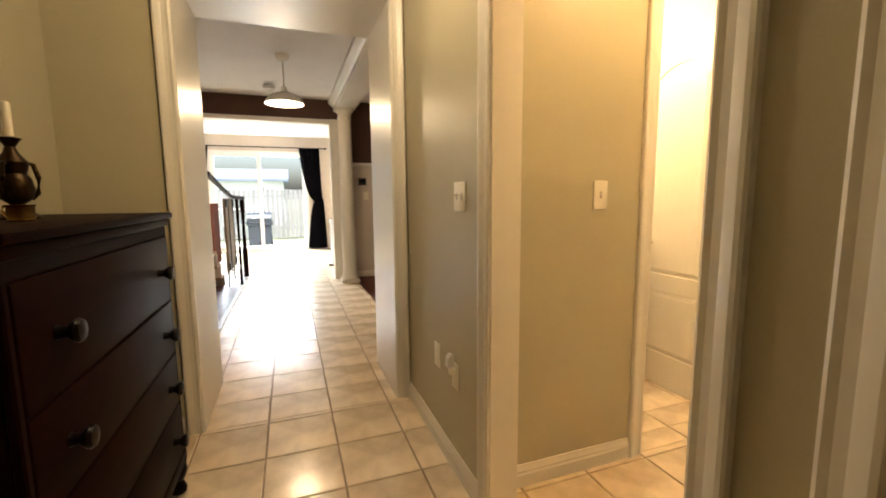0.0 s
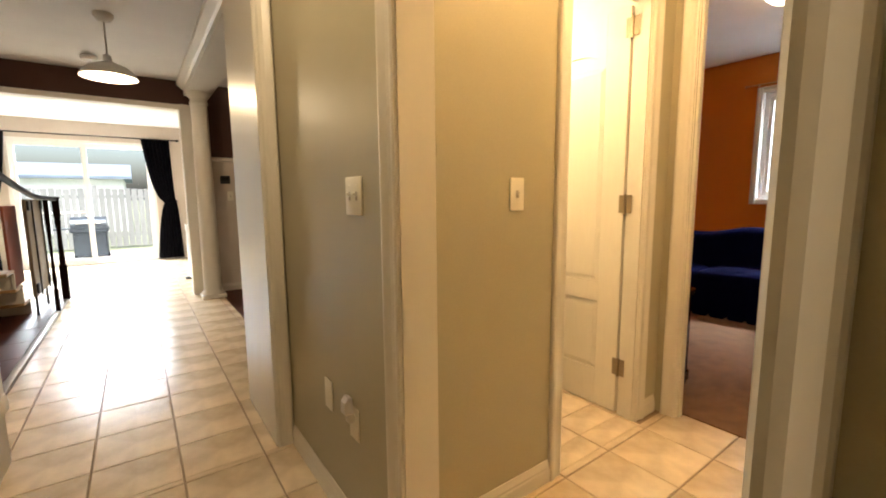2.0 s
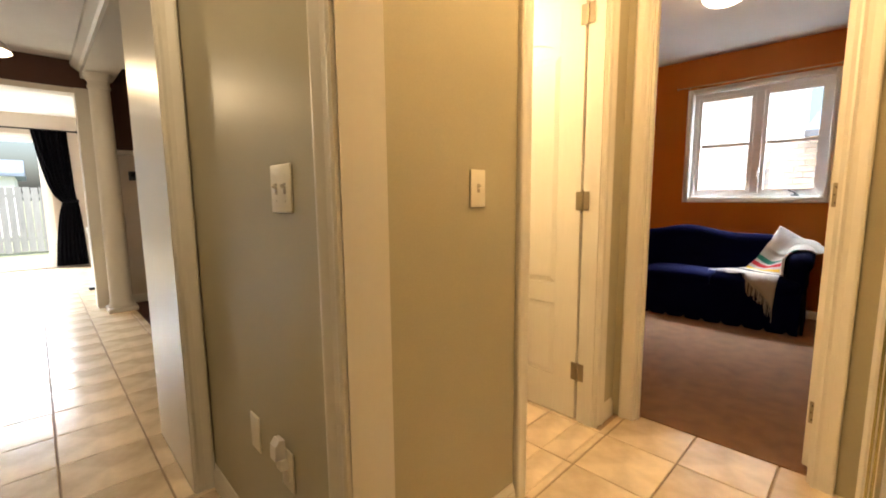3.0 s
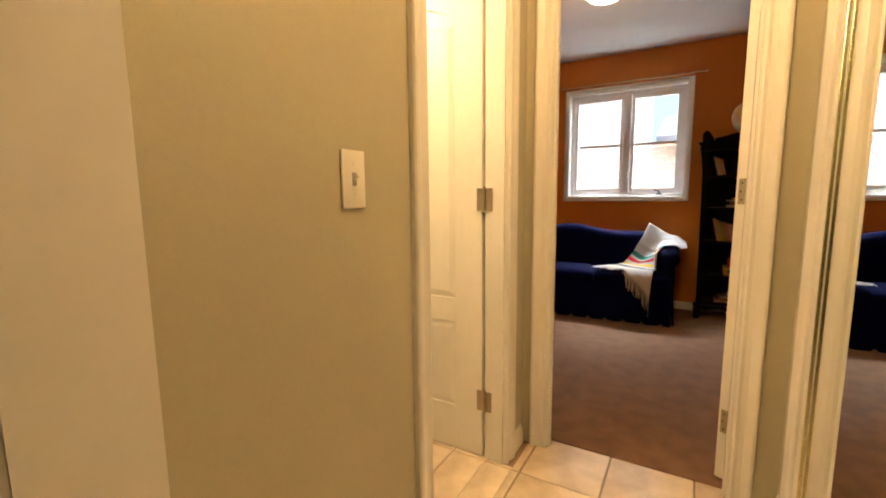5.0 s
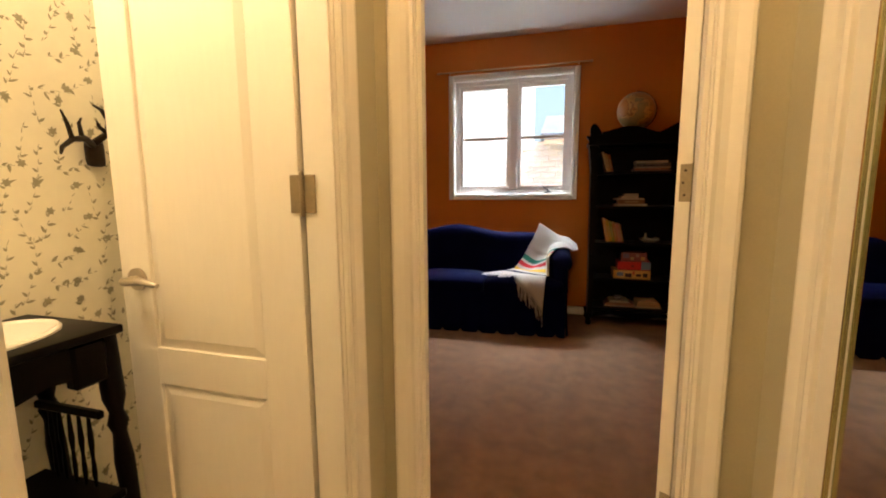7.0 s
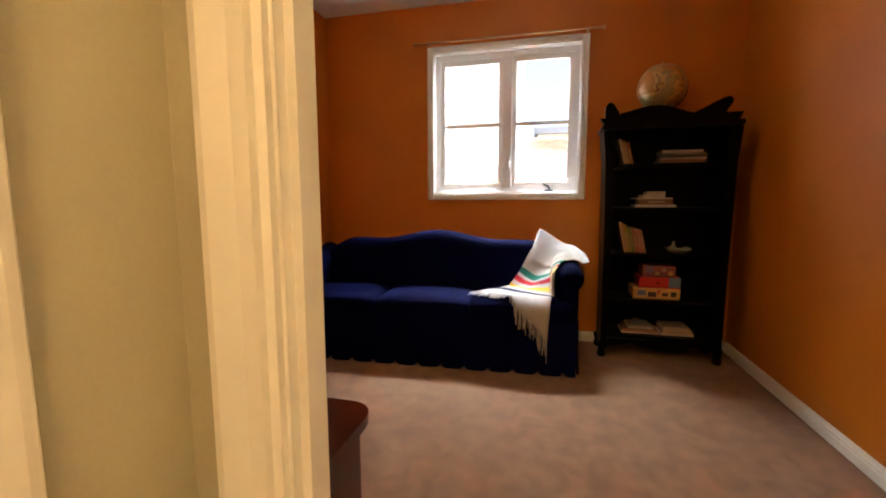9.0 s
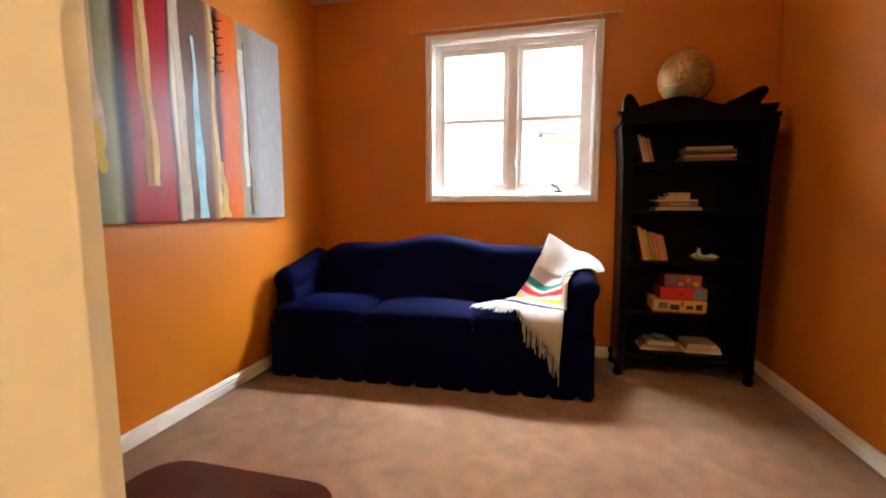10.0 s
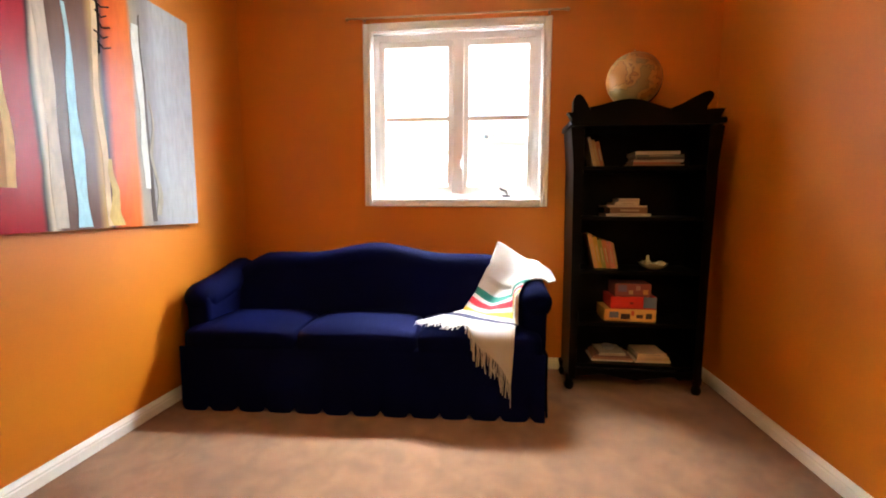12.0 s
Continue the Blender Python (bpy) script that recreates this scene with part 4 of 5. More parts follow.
leaning(0.485, 1.285, ((0.165, 0.016, (0.55, 0.40, 0.22), "tan paperback leaning on the top shelf"), (0.15, 0.018, (0.50, 0.28, 0.10), "ochre paperback leaning on the top shelf"), (0.14, 0.020, (0.36, 0.12, 0.04), "rust brown paperback leaning on the top shelf")), 14, "leaning books on the top shelf")
leaning(0.458, 0.708, ((0.20, 0.022, (0.55, 0.30, 0.12), "orange tan book leaning on the middle shelf"), (0.185, 0.022, (0.45, 0.28, 0.03), "mustard book leaning on the middle shelf"), (0.17, 0.020, (0.22, 0.26, 0.05), "olive green book leaning on the middle shelf"), (0.165, 0.024, (0.45, 0.16, 0.07), "terracotta book leaning on the middle shelf"), (0.155, 0.022, (0.55, 0.20, 0.17), "salmon pink book leaning on the middle shelf"), (0.15, 0.014, (0.38, 0.22, 0.10), "thin brown book leaning on the middle shelf")), 13, "leaning books on the middle shelf")
# stacks
def stack(y, z, rows, group, x=4.83):
    for length, thick, colour, off, label in rows:
        book(x + 0.01 * rng.random(), y + off, z + 0.0008, length, thick, 0.16, colour, Matrix.Rotation(radians(rng.uniform(-3, 3)), 4, "Z"), label, group)
        z += thick + 0.0006


stack(0.14, 1.285, ((0.27, 0.010, (0.20, 0.13, 0.08), 0.0, "dark brown book under a stack"), (0.25, 0.012, (0.32, 0.10, 0.04), 0.01, "rust book in a stack"), (0.26, 0.013, (0.50, 0.42, 0.32), 0.0, "beige book in a stack"), (0.25, 0.012, (0.05, 0.035, 0.03), -0.01, "black book in a stack"), (0.25, 0.014, (0.10, 0.11, 0.08), -0.005, "dark green book in a stack"), (0.235, 0.018, (0.58, 0.50, 0.38), 0.005, "cream book on top of a stack")), "book stack on the top shelf")
stack(0.285, 1.008, ((0.245, 0.016, (0.66, 0.60, 0.50), 0.0, "white book under a stack"), (0.20, 0.034, (0.22, 0.11, 0.05), 0.0, "thick brown book in a stack"), (0.22, 0.010, (0.60, 0.50, 0.36), 0.01, "thin cream book in a stack"), (0.13, 0.018, (0.62, 0.52, 0.36), 0.01, "small cream book in a stack"), (0.11, 0.020, (0.50, 0.42, 0.28), 0.0, "small tan book on top of a stack")), "book stack on the second shelf")
stack(0.335, 0.162, ((0.235, 0.010, (0.70, 0.62, 0.50), 0.0, "white magazine on the bottom shelf"), (0.225, 0.012, (0.40, 0.20, 0.12), 0.0, "red brown magazine on the bottom shelf"), (0.20, 0.010, (0.24, 0.10, 0.06), 0.0, "brown magazine on the bottom shelf"), (0.15, 0.016, (0.50, 0.44, 0.33), 0.0, "cream booklet on the bottom shelf")), "magazines on the bottom shelf")
stack(0.11, 0.162, ((0.20, 0.012, (0.70, 0.60, 0.42), 0.0, "cream book on the bottom shelf"), (0.18, 0.024, (0.60, 0.42, 0.24), 0.0, "tan book on the bottom shelf"), (0.16, 0.018, (0.64, 0.46, 0.27), 0.005, "light tan book on the bottom shelf")), "books on the bottom shelf")


def game(y, z, w, h, deep, colour, label, blocks):
    """A boxed game: a tray, a lid and printed blocks on its side."""
    ob = empty("game_box", 4.90, y, z + 0.0065, 0, label, "game box", "boxed games on the fourth shelf")
    part("tray", boxes((0.003, -w / 2 + 0.003, 0, deep, w / 2 - 0.003, h * 0.5)), material("box_tray", tuple(c * 0.7 for c in colour), 0.5), ob, smooth=0)
    part("lid", boxes((0, -w / 2, h * 0.12, deep + 0.003, w / 2, h), bev=0.0015), material("box_lid", colour, 0.4, vary=0.05), ob)
    for a, b, z0, z1, c in blocks:
        part("print", boxes((-0.0008, w * (a - 0.5), h * z0, 0.0006, w * (b - 0.5), h * z1)), material("box_print", c, 0.4), ob, smooth=0)
    return ob


game(0.255, 0.4085, 0.285, 0.072, 0.17, (0.62, 0.36, 0.09), "yellow game box with black printed shapes", ((0.08, 0.20, 0.25, 0.7, (0.02, 0.02, 0.02)), (0.25, 0.38, 0.3, 0.6, (0.05, 0.02, 0.01)), (0.5, 0.68, 0.2, 0.65, (0.04, 0.02, 0.02)), (0.72, 0.90, 0.3, 0.8, (0.10, 0.13, 0.20)), (0.42, 0.48, 0.5, 0.9, (0.5, 0.08, 0.02))))
game(0.24, 0.4810, 0.25, 0.072, 0.16, (0.55, 0.02, 0.015), "red game box with a blue grey end", ((0.0, 0.28, 0.12, 1.0, (0.14, 0.20, 0.30)), (0.5, 0.58, 0.4, 0.6, (0.2, 0.01, 0.01))))
game(0.245, 0.5535, 0.195, 0.075, 0.14, (0.24, 0.07, 0.06), "dull red game box with small printed pictures", ((0.08, 0.22, 0.2, 0.55, (0.55, 0.30, 0.08)), (0.3, 0.42, 0.5, 0.85, (0.36, 0.22, 0.18)), (0.5, 0.62, 0.2, 0.5, (0.45, 0.32, 0.15)), (0.68, 0.92, 0.4, 0.9, (0.16, 0.12, 0.20))))
CLAY = material("pale_green_glaze", (0.42, 0.42, 0.27), 0.35, vary=0.12, grain=40)
dish = empty("shell_dish", 4.945, 0.13, 0.7152, 0, "pale green shell-shaped dish holding a small bottle", "dish")
bm = turned([(0.028, 0.0), (0.05, 0.006), (0.072, 0.020), (0.078, 0.030), (0.070, 0.026), (0.045, 0.014), (0.02, 0.012)], 26)
for v in bm.verts:
    a = math.atan2(v.co.y, v.co.x)
    v.co.z += 0.012 * math.hypot(v.co.x, v.co.y) / 0.078 * (0.5 + 0.5 * math.sin(5 * a))
part("dish", bm, CLAY, dish)
part("bottle", turned([(0.016, 0.0), (0.018, 0.004), (0.018, 0.03), (0.009, 0.042), (0.008, 0.062), (0.010, 0.064)], 16, 0.0, 0.03), CLAY, dish).location.z = 0.014
trinket = solid("trinket_bowl", turned([(0.012, 0.2199), (0.022, 0.222), (0.034, 0.236), (0.036, 0.246), (0.031, 0.238), (0.014, 0.227)], 20, 4.99, 0.345), material("silver_glaze", (0.35, 0.35, 0.36), 0.3, 0.6), "small silver grey bowl on the magazines", "bowl")

# globe
GLOBE = bpy.data.materials.new("antique_globe_print")
GLOBE.use_nodes = True
gn = GLOBE.node_tree
gb = gn.nodes["Principled BSDF"]
gb.inputs["Roughness"].default_value = 0.28
gt = gn.nodes.new("ShaderNodeTexCoord")
gl = gn.nodes.new("ShaderNodeTexNoise")
gl.inputs["Scale"].default_value, gl.inputs["Detail"].default_value = 8.5, 6
gn.links.new(gt.outputs["Object"], gl.inputs["Vector"])
gr = gn.nodes.new("ShaderNodeValToRGB")
for p, c in ((0.47, (0.40, 0.17, 0.034)), (0.49, (0.16, 0.07, 0.02)), (0.505, (0.48, 0.26, 0.070)), (0.56, (0.44, 0.24, 0.068)), (0.585, (0.20, 0.13, 0.05)), (0.60, (0.28, 0.20, 0.07))):
    e = gr.color_ramp.elements.new(p)
    e.color = (*c, 1)
gr.color_ramp.elements[0].color = (0.37, 0.17, 0.042, 1)
gr.color_ramp.elements[-1].color = (0.33, 0.20, 0.06, 1)
gn.links.new(gl.outputs[0], gr.inputs[0])
gn.links.new(gr.outputs[0], gb.inputs["Base Color"])
globe = empty("globe", 4.995, 0.27, 1.5385, 0, "antique tan globe on a dark stand on the bookcase", "globe")
bm = bmesh.new()
bmesh.ops.create_uvsphere(bm, u_segments=40, v_segments=24, radius=0.145)
ball = part("ball", bm, GLOBE, globe, smooth=1.5)
ball.matrix_basis = pose(0, 0, 0.238, 25, 10, 30)
part("base", turned([(0.075, 0), (0.078, 0.010), (0.06, 0.022), (0.022, 0.035), (0.016, 0.05), (0.012, 0.075)], 24), DARKWOOD, globe)
arc = [(0, 0.150 * math.sin(radians(a)) * -1, 0.238 - 0.150 * math.cos(radians(a))) for a in range(-5, 186, 8)]
part("meridian", tube(arc, 0.0035, 8), DARKWOOD, globe)
for s in (-1, 1):
    part("pivot", tube([(0, 0, 0.238 + s * 0.143), (0, 0, 0.238 + s * 0.163)], 0.006, 10), BRASS, globe)

# chest beside the doorway
MAHOG = material("reddish_mahogany", (0.055, 0.009, 0.005), 0.22, vary=0.3, grain=22, bump=0.06, stretch=(1, 0.1, 1))
chest = empty("wooden_chest", 0, 0, 0, 0, "low dark red mahogany chest with a rounded moulded top", "chest")
TX0, TX1, TY0, TY1, TZ = 2.43, 2.775, 1.315, 1.66, 0.61
def rounded(x0, x1, y0, y1, r):
    pts = []
    for cx, cy, a0 in ((x1 - r, y1 - r, 0), (x0 + r, y1 - r, 90), (x0 + r, y0 + r, 180), (x1 - r, y0 + r, 270)):
        pts += [(cx + r * math.cos(radians(a0 + k * 15)), cy + r * math.sin(radians(a0 + k * 15))) for k in range(7)]
    return pts
part("tabletop", extrude(rounded(TX0, TX1, TY0, TY1, 0.06), "z", TZ - 0.022, TZ), MAHOG, chest)
part("moulding", extrude(rounded(TX0 + 0.008, TX1 - 0.008, TY0 + 0.008, TY1 - 0.008, 0.045), "z", TZ - 0.034, TZ - 0.022), MAHOG, chest)
part("body", extrude(rounded(TX0 + 0.022, TX1 - 0.022, TY0 + 0.022, TY1 - 0.022, 0.03), "z", 0.07, TZ - 0.034), MAHOG, chest)
part("plinth", extrude(rounded(TX0 + 0.012, TX1 - 0.012, TY0 + 0.012, TY1 - 0.012, 0.04), "z", 0.045, 0.095), MAHOG, chest)
for x in (TX0 + 0.05, TX1 - 0.05):
    for y in (TY0 + 0.05, TY1 - 0.05):
        part("foot", turned([(0.020, 0.0085), (0.026, 0.018), (0.026, 0.034), (0.020, 0.046)], 14, x, y), MAHOG, chest)


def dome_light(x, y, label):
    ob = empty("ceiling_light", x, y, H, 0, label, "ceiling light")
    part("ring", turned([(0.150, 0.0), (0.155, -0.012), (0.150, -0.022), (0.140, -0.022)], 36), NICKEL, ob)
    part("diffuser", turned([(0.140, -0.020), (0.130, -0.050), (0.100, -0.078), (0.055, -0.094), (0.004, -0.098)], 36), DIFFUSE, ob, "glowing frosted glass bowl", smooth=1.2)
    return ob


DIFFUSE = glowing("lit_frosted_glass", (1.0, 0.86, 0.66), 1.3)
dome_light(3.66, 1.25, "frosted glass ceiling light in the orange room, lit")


# ---------------------------------------------------------------- foyer
DX0, DX1, DY0, DY1, DZ = -0.935, -0.47, 0.76, 1.745, 1.125
dresser = empty("dresser", 0, 0, 0, 0, "tall dark mahogany dresser with turned wooden knobs", "dresser")
part("carcass", boxes((DX0, DY0, 0.13, DX1 - 0.018, DY1, DZ - 0.03)), DARKWOOD, dresser, smooth=0)
part("top", boxes((DX0 - 0.005, DY0 - 0.02, DZ - 0.022, DX1 + 0.024, DY1 + 0.022, DZ), bev=0.006, seg=2), DARKWOOD, dresser)
part("cornice", boxes((DX0, DY0 - 0.008, DZ - 0.050, DX1 + 0.010, DY1 + 0.010, DZ - 0.023), bev=0.006, seg=2), DARKWOOD, dresser)
part("frieze", boxes((DX1 - 0.018, DY0, DZ - 0.085, DX1, DY1, DZ - 0.050)), DARKWOOD, dresser, smooth=0)
KNOBWOOD = material("black_turned_wood", (0.003, 0.0015, 0.001), 0.32, spec=0.10, vary=0.2)
for z0, z1 in ((0.795, 1.036), (0.588, 0.788), (0.386, 0.581), (0.180, 0.379)):
    d = part("drawer", boxes((DX1 - 0.017, DY0 + 0.022, z0, DX1 + 0.004, DY1 - 0.022, z1), bev=0.004, seg=2), DARKWOOD, dresser)
    for y in (0.905, 1.600):
        k = part("knob", turned([(0.016, 0), (0.013, 0.006), (0.012, 0.018), (0.020, 0.027), (0.025, 0.036), (0.021, 0.044), (0.005, 0.047)], 18), KNOBWOOD, d)
        k.matrix_basis = pose(DX1 + 0.003, y, (z0 + z1) / 2, 0, 90, 0)
for a, b in ((DY0, DY0 + 0.020), (DY1 - 0.020, DY1)):
    part("corner_post", boxes((DX1 - 0.018, a, 0.13, DX1 + 0.002, b, DZ - 0.085), bev=0.004), DARKWOOD, dresser)
part("plinth", boxes((DX1 - 0.018, DY0, 0.125, DX1 + 0.006, DY1 + 0.004, 0.174), bev=0.006, seg=2), DARKWOOD, dresser)
for x in (DX0 + 0.05, DX1 - 0.025):
    for y in (DY0 + 0.05, DY1 - 0.035):
        part("foot", turned([(0.016, 0.003), (0.028, 0.012), (0.031, 0.03), (0.022, 0.052), (0.018, 0.060), (0.030, 0.080), (0.037, 0.105), (0.034, 0.13)], 18, x, y), KNOBWOOD, dresser)

BRONZE = material("aged_bronze", (0.03, 0.018, 0.008), 0.35, 0.9, vary=0.3, grain=60, bump=0.2)
WAX = material("ivory_candle_wax", (0.78, 0.72, 0.58), 0.5, vary=0.02)
cs = empty("candlestick", -0.703, 1.335, DZ, 0, "ornate bronze candlestick with a white candle on the dresser", "candlestick")
part("foot", turned([(0.045, 0.0005), (0.048, 0.006), (0.030, 0.020), (0.018, 0.030), (0.016, 0.040)], 22), BRONZE, cs)
part("stem", turned([(0.016, 0.040), (0.034, 0.055), (0.040, 0.080), (0.036, 0.105), (0.026, 0.120), (0.030, 0.13), (0.034, 0.150), (0.016, 0.175), (0.011, 0.19), (0.020, 0.205), (0.026, 0.212), (0.014, 0.216)], 22), BRONZE, cs)
for k in range(3):
    a = 2 * math.pi * k / 3 + 0.5
    pts = [(math.cos(a) * r, math.sin(a) * r, z) for r, z in ((0.022, 0.15), (0.040, 0.145), (0.048, 0.11), (0.044, 0.07), (0.032, 0.055), (0.024, 0.065))]
    part("scroll", tube(pts, 0.006, 8), BRONZE, cs)
part("candle", turned([(0.011, 0.214), (0.0115, 0.30), (0.010, 0.304), (0.003, 0.306)], 16), WAX, cs)
votive = empty("votive_cup", -0.630, 1.190, DZ, 160, "small polished brass votive cup on the dresser", "votive cup")
part("cup", turned([(0.022, 0.0005), (0.026, 0.003), (0.026, 0.034), (0.029, 0.040), (0.026, 0.040), (0.022, 0.008)], 22), BRASS, votive)
part("handle", tube([(0.025, 0.0, 0.034), (0.042, 0.0, 0.036), (0.046, 0.0, 0.024), (0.036, 0.0, 0.010), (0.025, 0.0, 0.008)], 0.003, 8), BRASS, votive)

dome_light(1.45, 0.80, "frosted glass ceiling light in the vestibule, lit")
# unseen fixture, added to go with the foyer's fill lamp
dome_light(0.20, 1.30, "added unseen frosted glass ceiling light in the foyer, lit")

# ---------------------------------------------------------------- powder room
BASIN = material("white_porcelain", (0.84, 0.82, 0.76), 0.08, vary=0.01)
vanity = empty("vanity_table", 0, 0, 0, 0, "black wooden washstand with turned legs and an inset basin", "vanity")
VX0, VX1, VY0, VY1, VZ = 1.40, 1.975, 1.885, 2.235, 0.80
part("top", boxes((VX0, VY0, VZ - 0.022, VX1, VY1, VZ), bev=0.005, seg=2), BLACKWOOD, vanity)
part("apron", extrude([(VX0 + 0.05, VZ - 0.022), (VX0 + 0.05, VZ - 0.12), (VX0 + 0.16, VZ - 0.10), (VX0 + 0.29, VZ - 0.13), (VX1 - 0.16, VZ - 0.10), (VX1 - 0.05, VZ - 0.12), (VX1 - 0.05, VZ - 0.022)], "y", VY0 + 0.02, VY0 + 0.04), BLACKWOOD, vanity, smooth=0.4)
part("side_apron", boxes((VX1 - 0.065, VY0 + 0.04, VZ - 0.10, VX1 - 0.045, VY1 - 0.02, VZ - 0.022)), BLACKWOOD, vanity, smooth=0)
prof = [(0.016, 0.004), (0.020, 0.03), (0.015, 0.06), (0.019, 0.20), (0.023, 0.42), (0.016, 0.50), (0.024, 0.53), (0.016, 0.56), (0.026, 0.60), (0.026, 0.778)]
for x, sx in ((VX0 + 0.06, -1), (VX1 - 0.06, 1)):
    for y in (VY0 + 0.045, VY1 - 0.045):
        leg = part("leg", turned(prof, 14), BLACKWOOD, vanity)
        leg.matrix_basis = Matrix.Translation((x, y, 0)) @ Matrix(((1, 0, -0.10 * sx, 0.078 * sx), (0, 1, 0, 0), (0, 0, 1, 0), (0, 0, 0, 1)))
for x in (VX0 + 0.035, VX1 - 0.115):
    part("corner_block", boxes((x, VY0 + 0.012, VZ - 0.135, x + 0.08, VY0 + 0.05, VZ - 0.022), bev=0.008), BLACKWOOD, vanity)
for x in (VX0 + 0.04, VX1 - 0.04):
    rail_ = part("stretcher", boxes((x - 0.009, VY0 + 0.055, 0.552, x + 0.009, VY1 - 0.055, 0.574), bev=0.004), BLACKWOOD, vanity)
    for k in range(5):
        y = VY0 + 0.105 + k * 0.036
        part("spindle", turned([(0.004, 0.355), (0.006, 0.40), (0.004, 0.44), (0.007, 0.48), (0.004, 0.552)], 8, x, y), BLACKWOOD, rail_)
part("shelf", boxes((VX0 + 0.02, VY0 + 0.02, 0.330, VX1 - 0.02, VY1 - 0.02, 0.355), bev=0.006), BLACKWOOD, vanity)
bm = turned([(0.165, 0.006), (0.182, 0.012), (0.188, 0.006), (0.188, 0.0005), (0.165, 0.0005)], 40)
for v in bm.verts:
    v.co.y *= 0.72
basin = part("basin", bm, BASIN, vanity, "white oval porcelain basin")
basin.location = (1.745, 2.065, VZ)
bm = turned([(0.166, 0.0075), (0.14, 0.003), (0.09, 0.0015), (0.02, 0.001)], 40)
for v in bm.verts:
    v.co.y *= 0.72
part("bowl", bm, BASIN, basin)
HORN = material("dark_bronze_antler", (0.025, 0.015, 0.008), 0.4, 0.6, vary=0.3, grain=40, bump=0.2)
antler = empty("antler_hook", 2.190, 2.238, 1.260, 0, "dark bronze antler wall hook on flowered wallpaper", "wall hook")
part("mount", soft_box(-0.028, -0.022, -0.045, 0.028, 0.0, 0.04, 0.012, 0, 3), HORN, antler)
part("horn", tube([(-0.01, -0.02, 0.02), (-0.05, -0.05, 0.035), (-0.10, -0.075, 0.025), (-0.135, -0.085, 0.0), (-0.142, -0.088, -0.02)], 0.008, 8, radii=[0.011, 0.010, 0.008, 0.006, 0.003]), HORN, antler)
part("horn", tube([(0.0, -0.02, 0.03), (0.010, -0.06, 0.055), (0.0, -0.085, 0.09), (-0.03, -0.10, 0.118), (-0.055, -0.105, 0.125)], 0.008, 8, radii=[0.011, 0.010, 0.008, 0.006, 0.003]), HORN, antler)
for p in (((-0.06, -0.055, 0.035), (-0.075, -0.07, 0.075), (-0.07, -0.075, 0.09)), ((-0.10, -0.075, 0.025), (-0.12, -0.09, 0.07), (-0.135, -0.095, 0.10)), ((0.008, -0.06, 0.056), (-0.022, -0.07, 0.075), (-0.028, -0.075, 0.088))):
    part("tine", tube(p, 0.006, 7, radii=[0.007, 0.005, 0.002]), HORN, antler)
sconce = empty("wall_sconce", 1.60, 2.239, 2.01, 0, "lit glass wall sconce above the washstand", "wall lamp")
part("back_plate", turned([(0.05, 0), (0.05, 0.008), (0.02, 0.016)], 20), NICKEL, sconce).matrix_basis = pose(0, 0, 0, 90)
part("arm", tube([(0, -0.01, 0), (0, -0.07, 0), (0, -0.09, 0.02)], 0.007, 8), NICKEL, sconce)
SCONCE = glowing("lit_sconce_glass", (1.0, 0.80, 0.50), 2.4)
part("shade", turned([(0.028, 0.02), (0.045, 0.05), (0.055, 0.10), (0.060, 0.13), (0.056, 0.13)], 24, 0, -0.09), SCONCE, sconce)
LEAFP = material("brown_wallpaper_print", (0.33, 0.30, 0.20), 0.7)
bm = bmesh.new()
rng = random.Random(11)


def leaf(x0, z0, a, L, w, y):
    """A pointed leaf printed flat on the paper."""
    dx, dz = math.cos(a), math.sin(a)
    pts = [(x0 + dx * L * s - dz * w * e, z0 + dz * L * s + dx * w * e) for s, e in ((0, 0), (0.3, -0.9), (0.6, -0.8), (1, 0), (0.6, 0.8), (0.3, 0.9))]
    if all(0.81 < p[0] < 2.265 for p in pts):
        bm.faces.new([bm.verts.new((p[0], y, p[1])) for p in pts])


spot = 0
for row in range(28):
    for col in range(14):
        cx = 1.22 + col * 0.080 + (0.04 if row % 2 else 0) + rng.uniform(-0.02, 0.02)
        cz = 0.12 + row * 0.083 + rng.uniform(-0.02, 0.02)
        lean = rng.uniform(-0.6, 0.6) + (1.57 if rng.random() < 0.6 else 0.2)
        stem = [(cx + math.cos(lean) * s, cz + math.sin(lean) * s + 0.012 * math.sin(s * 60)) for s in (-0.045, -0.03, -0.015, 0.0, 0.015, 0.03)]
        for k, (x, z) in enumerate(stem):
            spot += 1
            leaf(x, z, lean + 0.1 * (-1) ** k, 0.017, 0.0011, 2.2396 - 0.00001 * (spot % 40))
            if rng.random() < 0.85:
                leaf(x, z, lean + rng.uniform(0.5, 1.2) * (-1) ** k, rng.uniform(0.012, 0.026), rng.uniform(0.0022, 0.005), 2.2394 - 0.00001 * (spot % 40))
        if rng.random() < 0.6:
            for k in range(6):
                leaf(stem[-1][0], stem[-1][1], k * 1.05 + lean, 0.013, 0.0042, 2.2389 - 0.00001 * k)
tagged(part("wallpaper_print", bm, LEAFP, bpy.data.objects["wall_powder"], smooth=0), "scattered brown leaf sprigs printed on the wallpaper", kind="stuff")

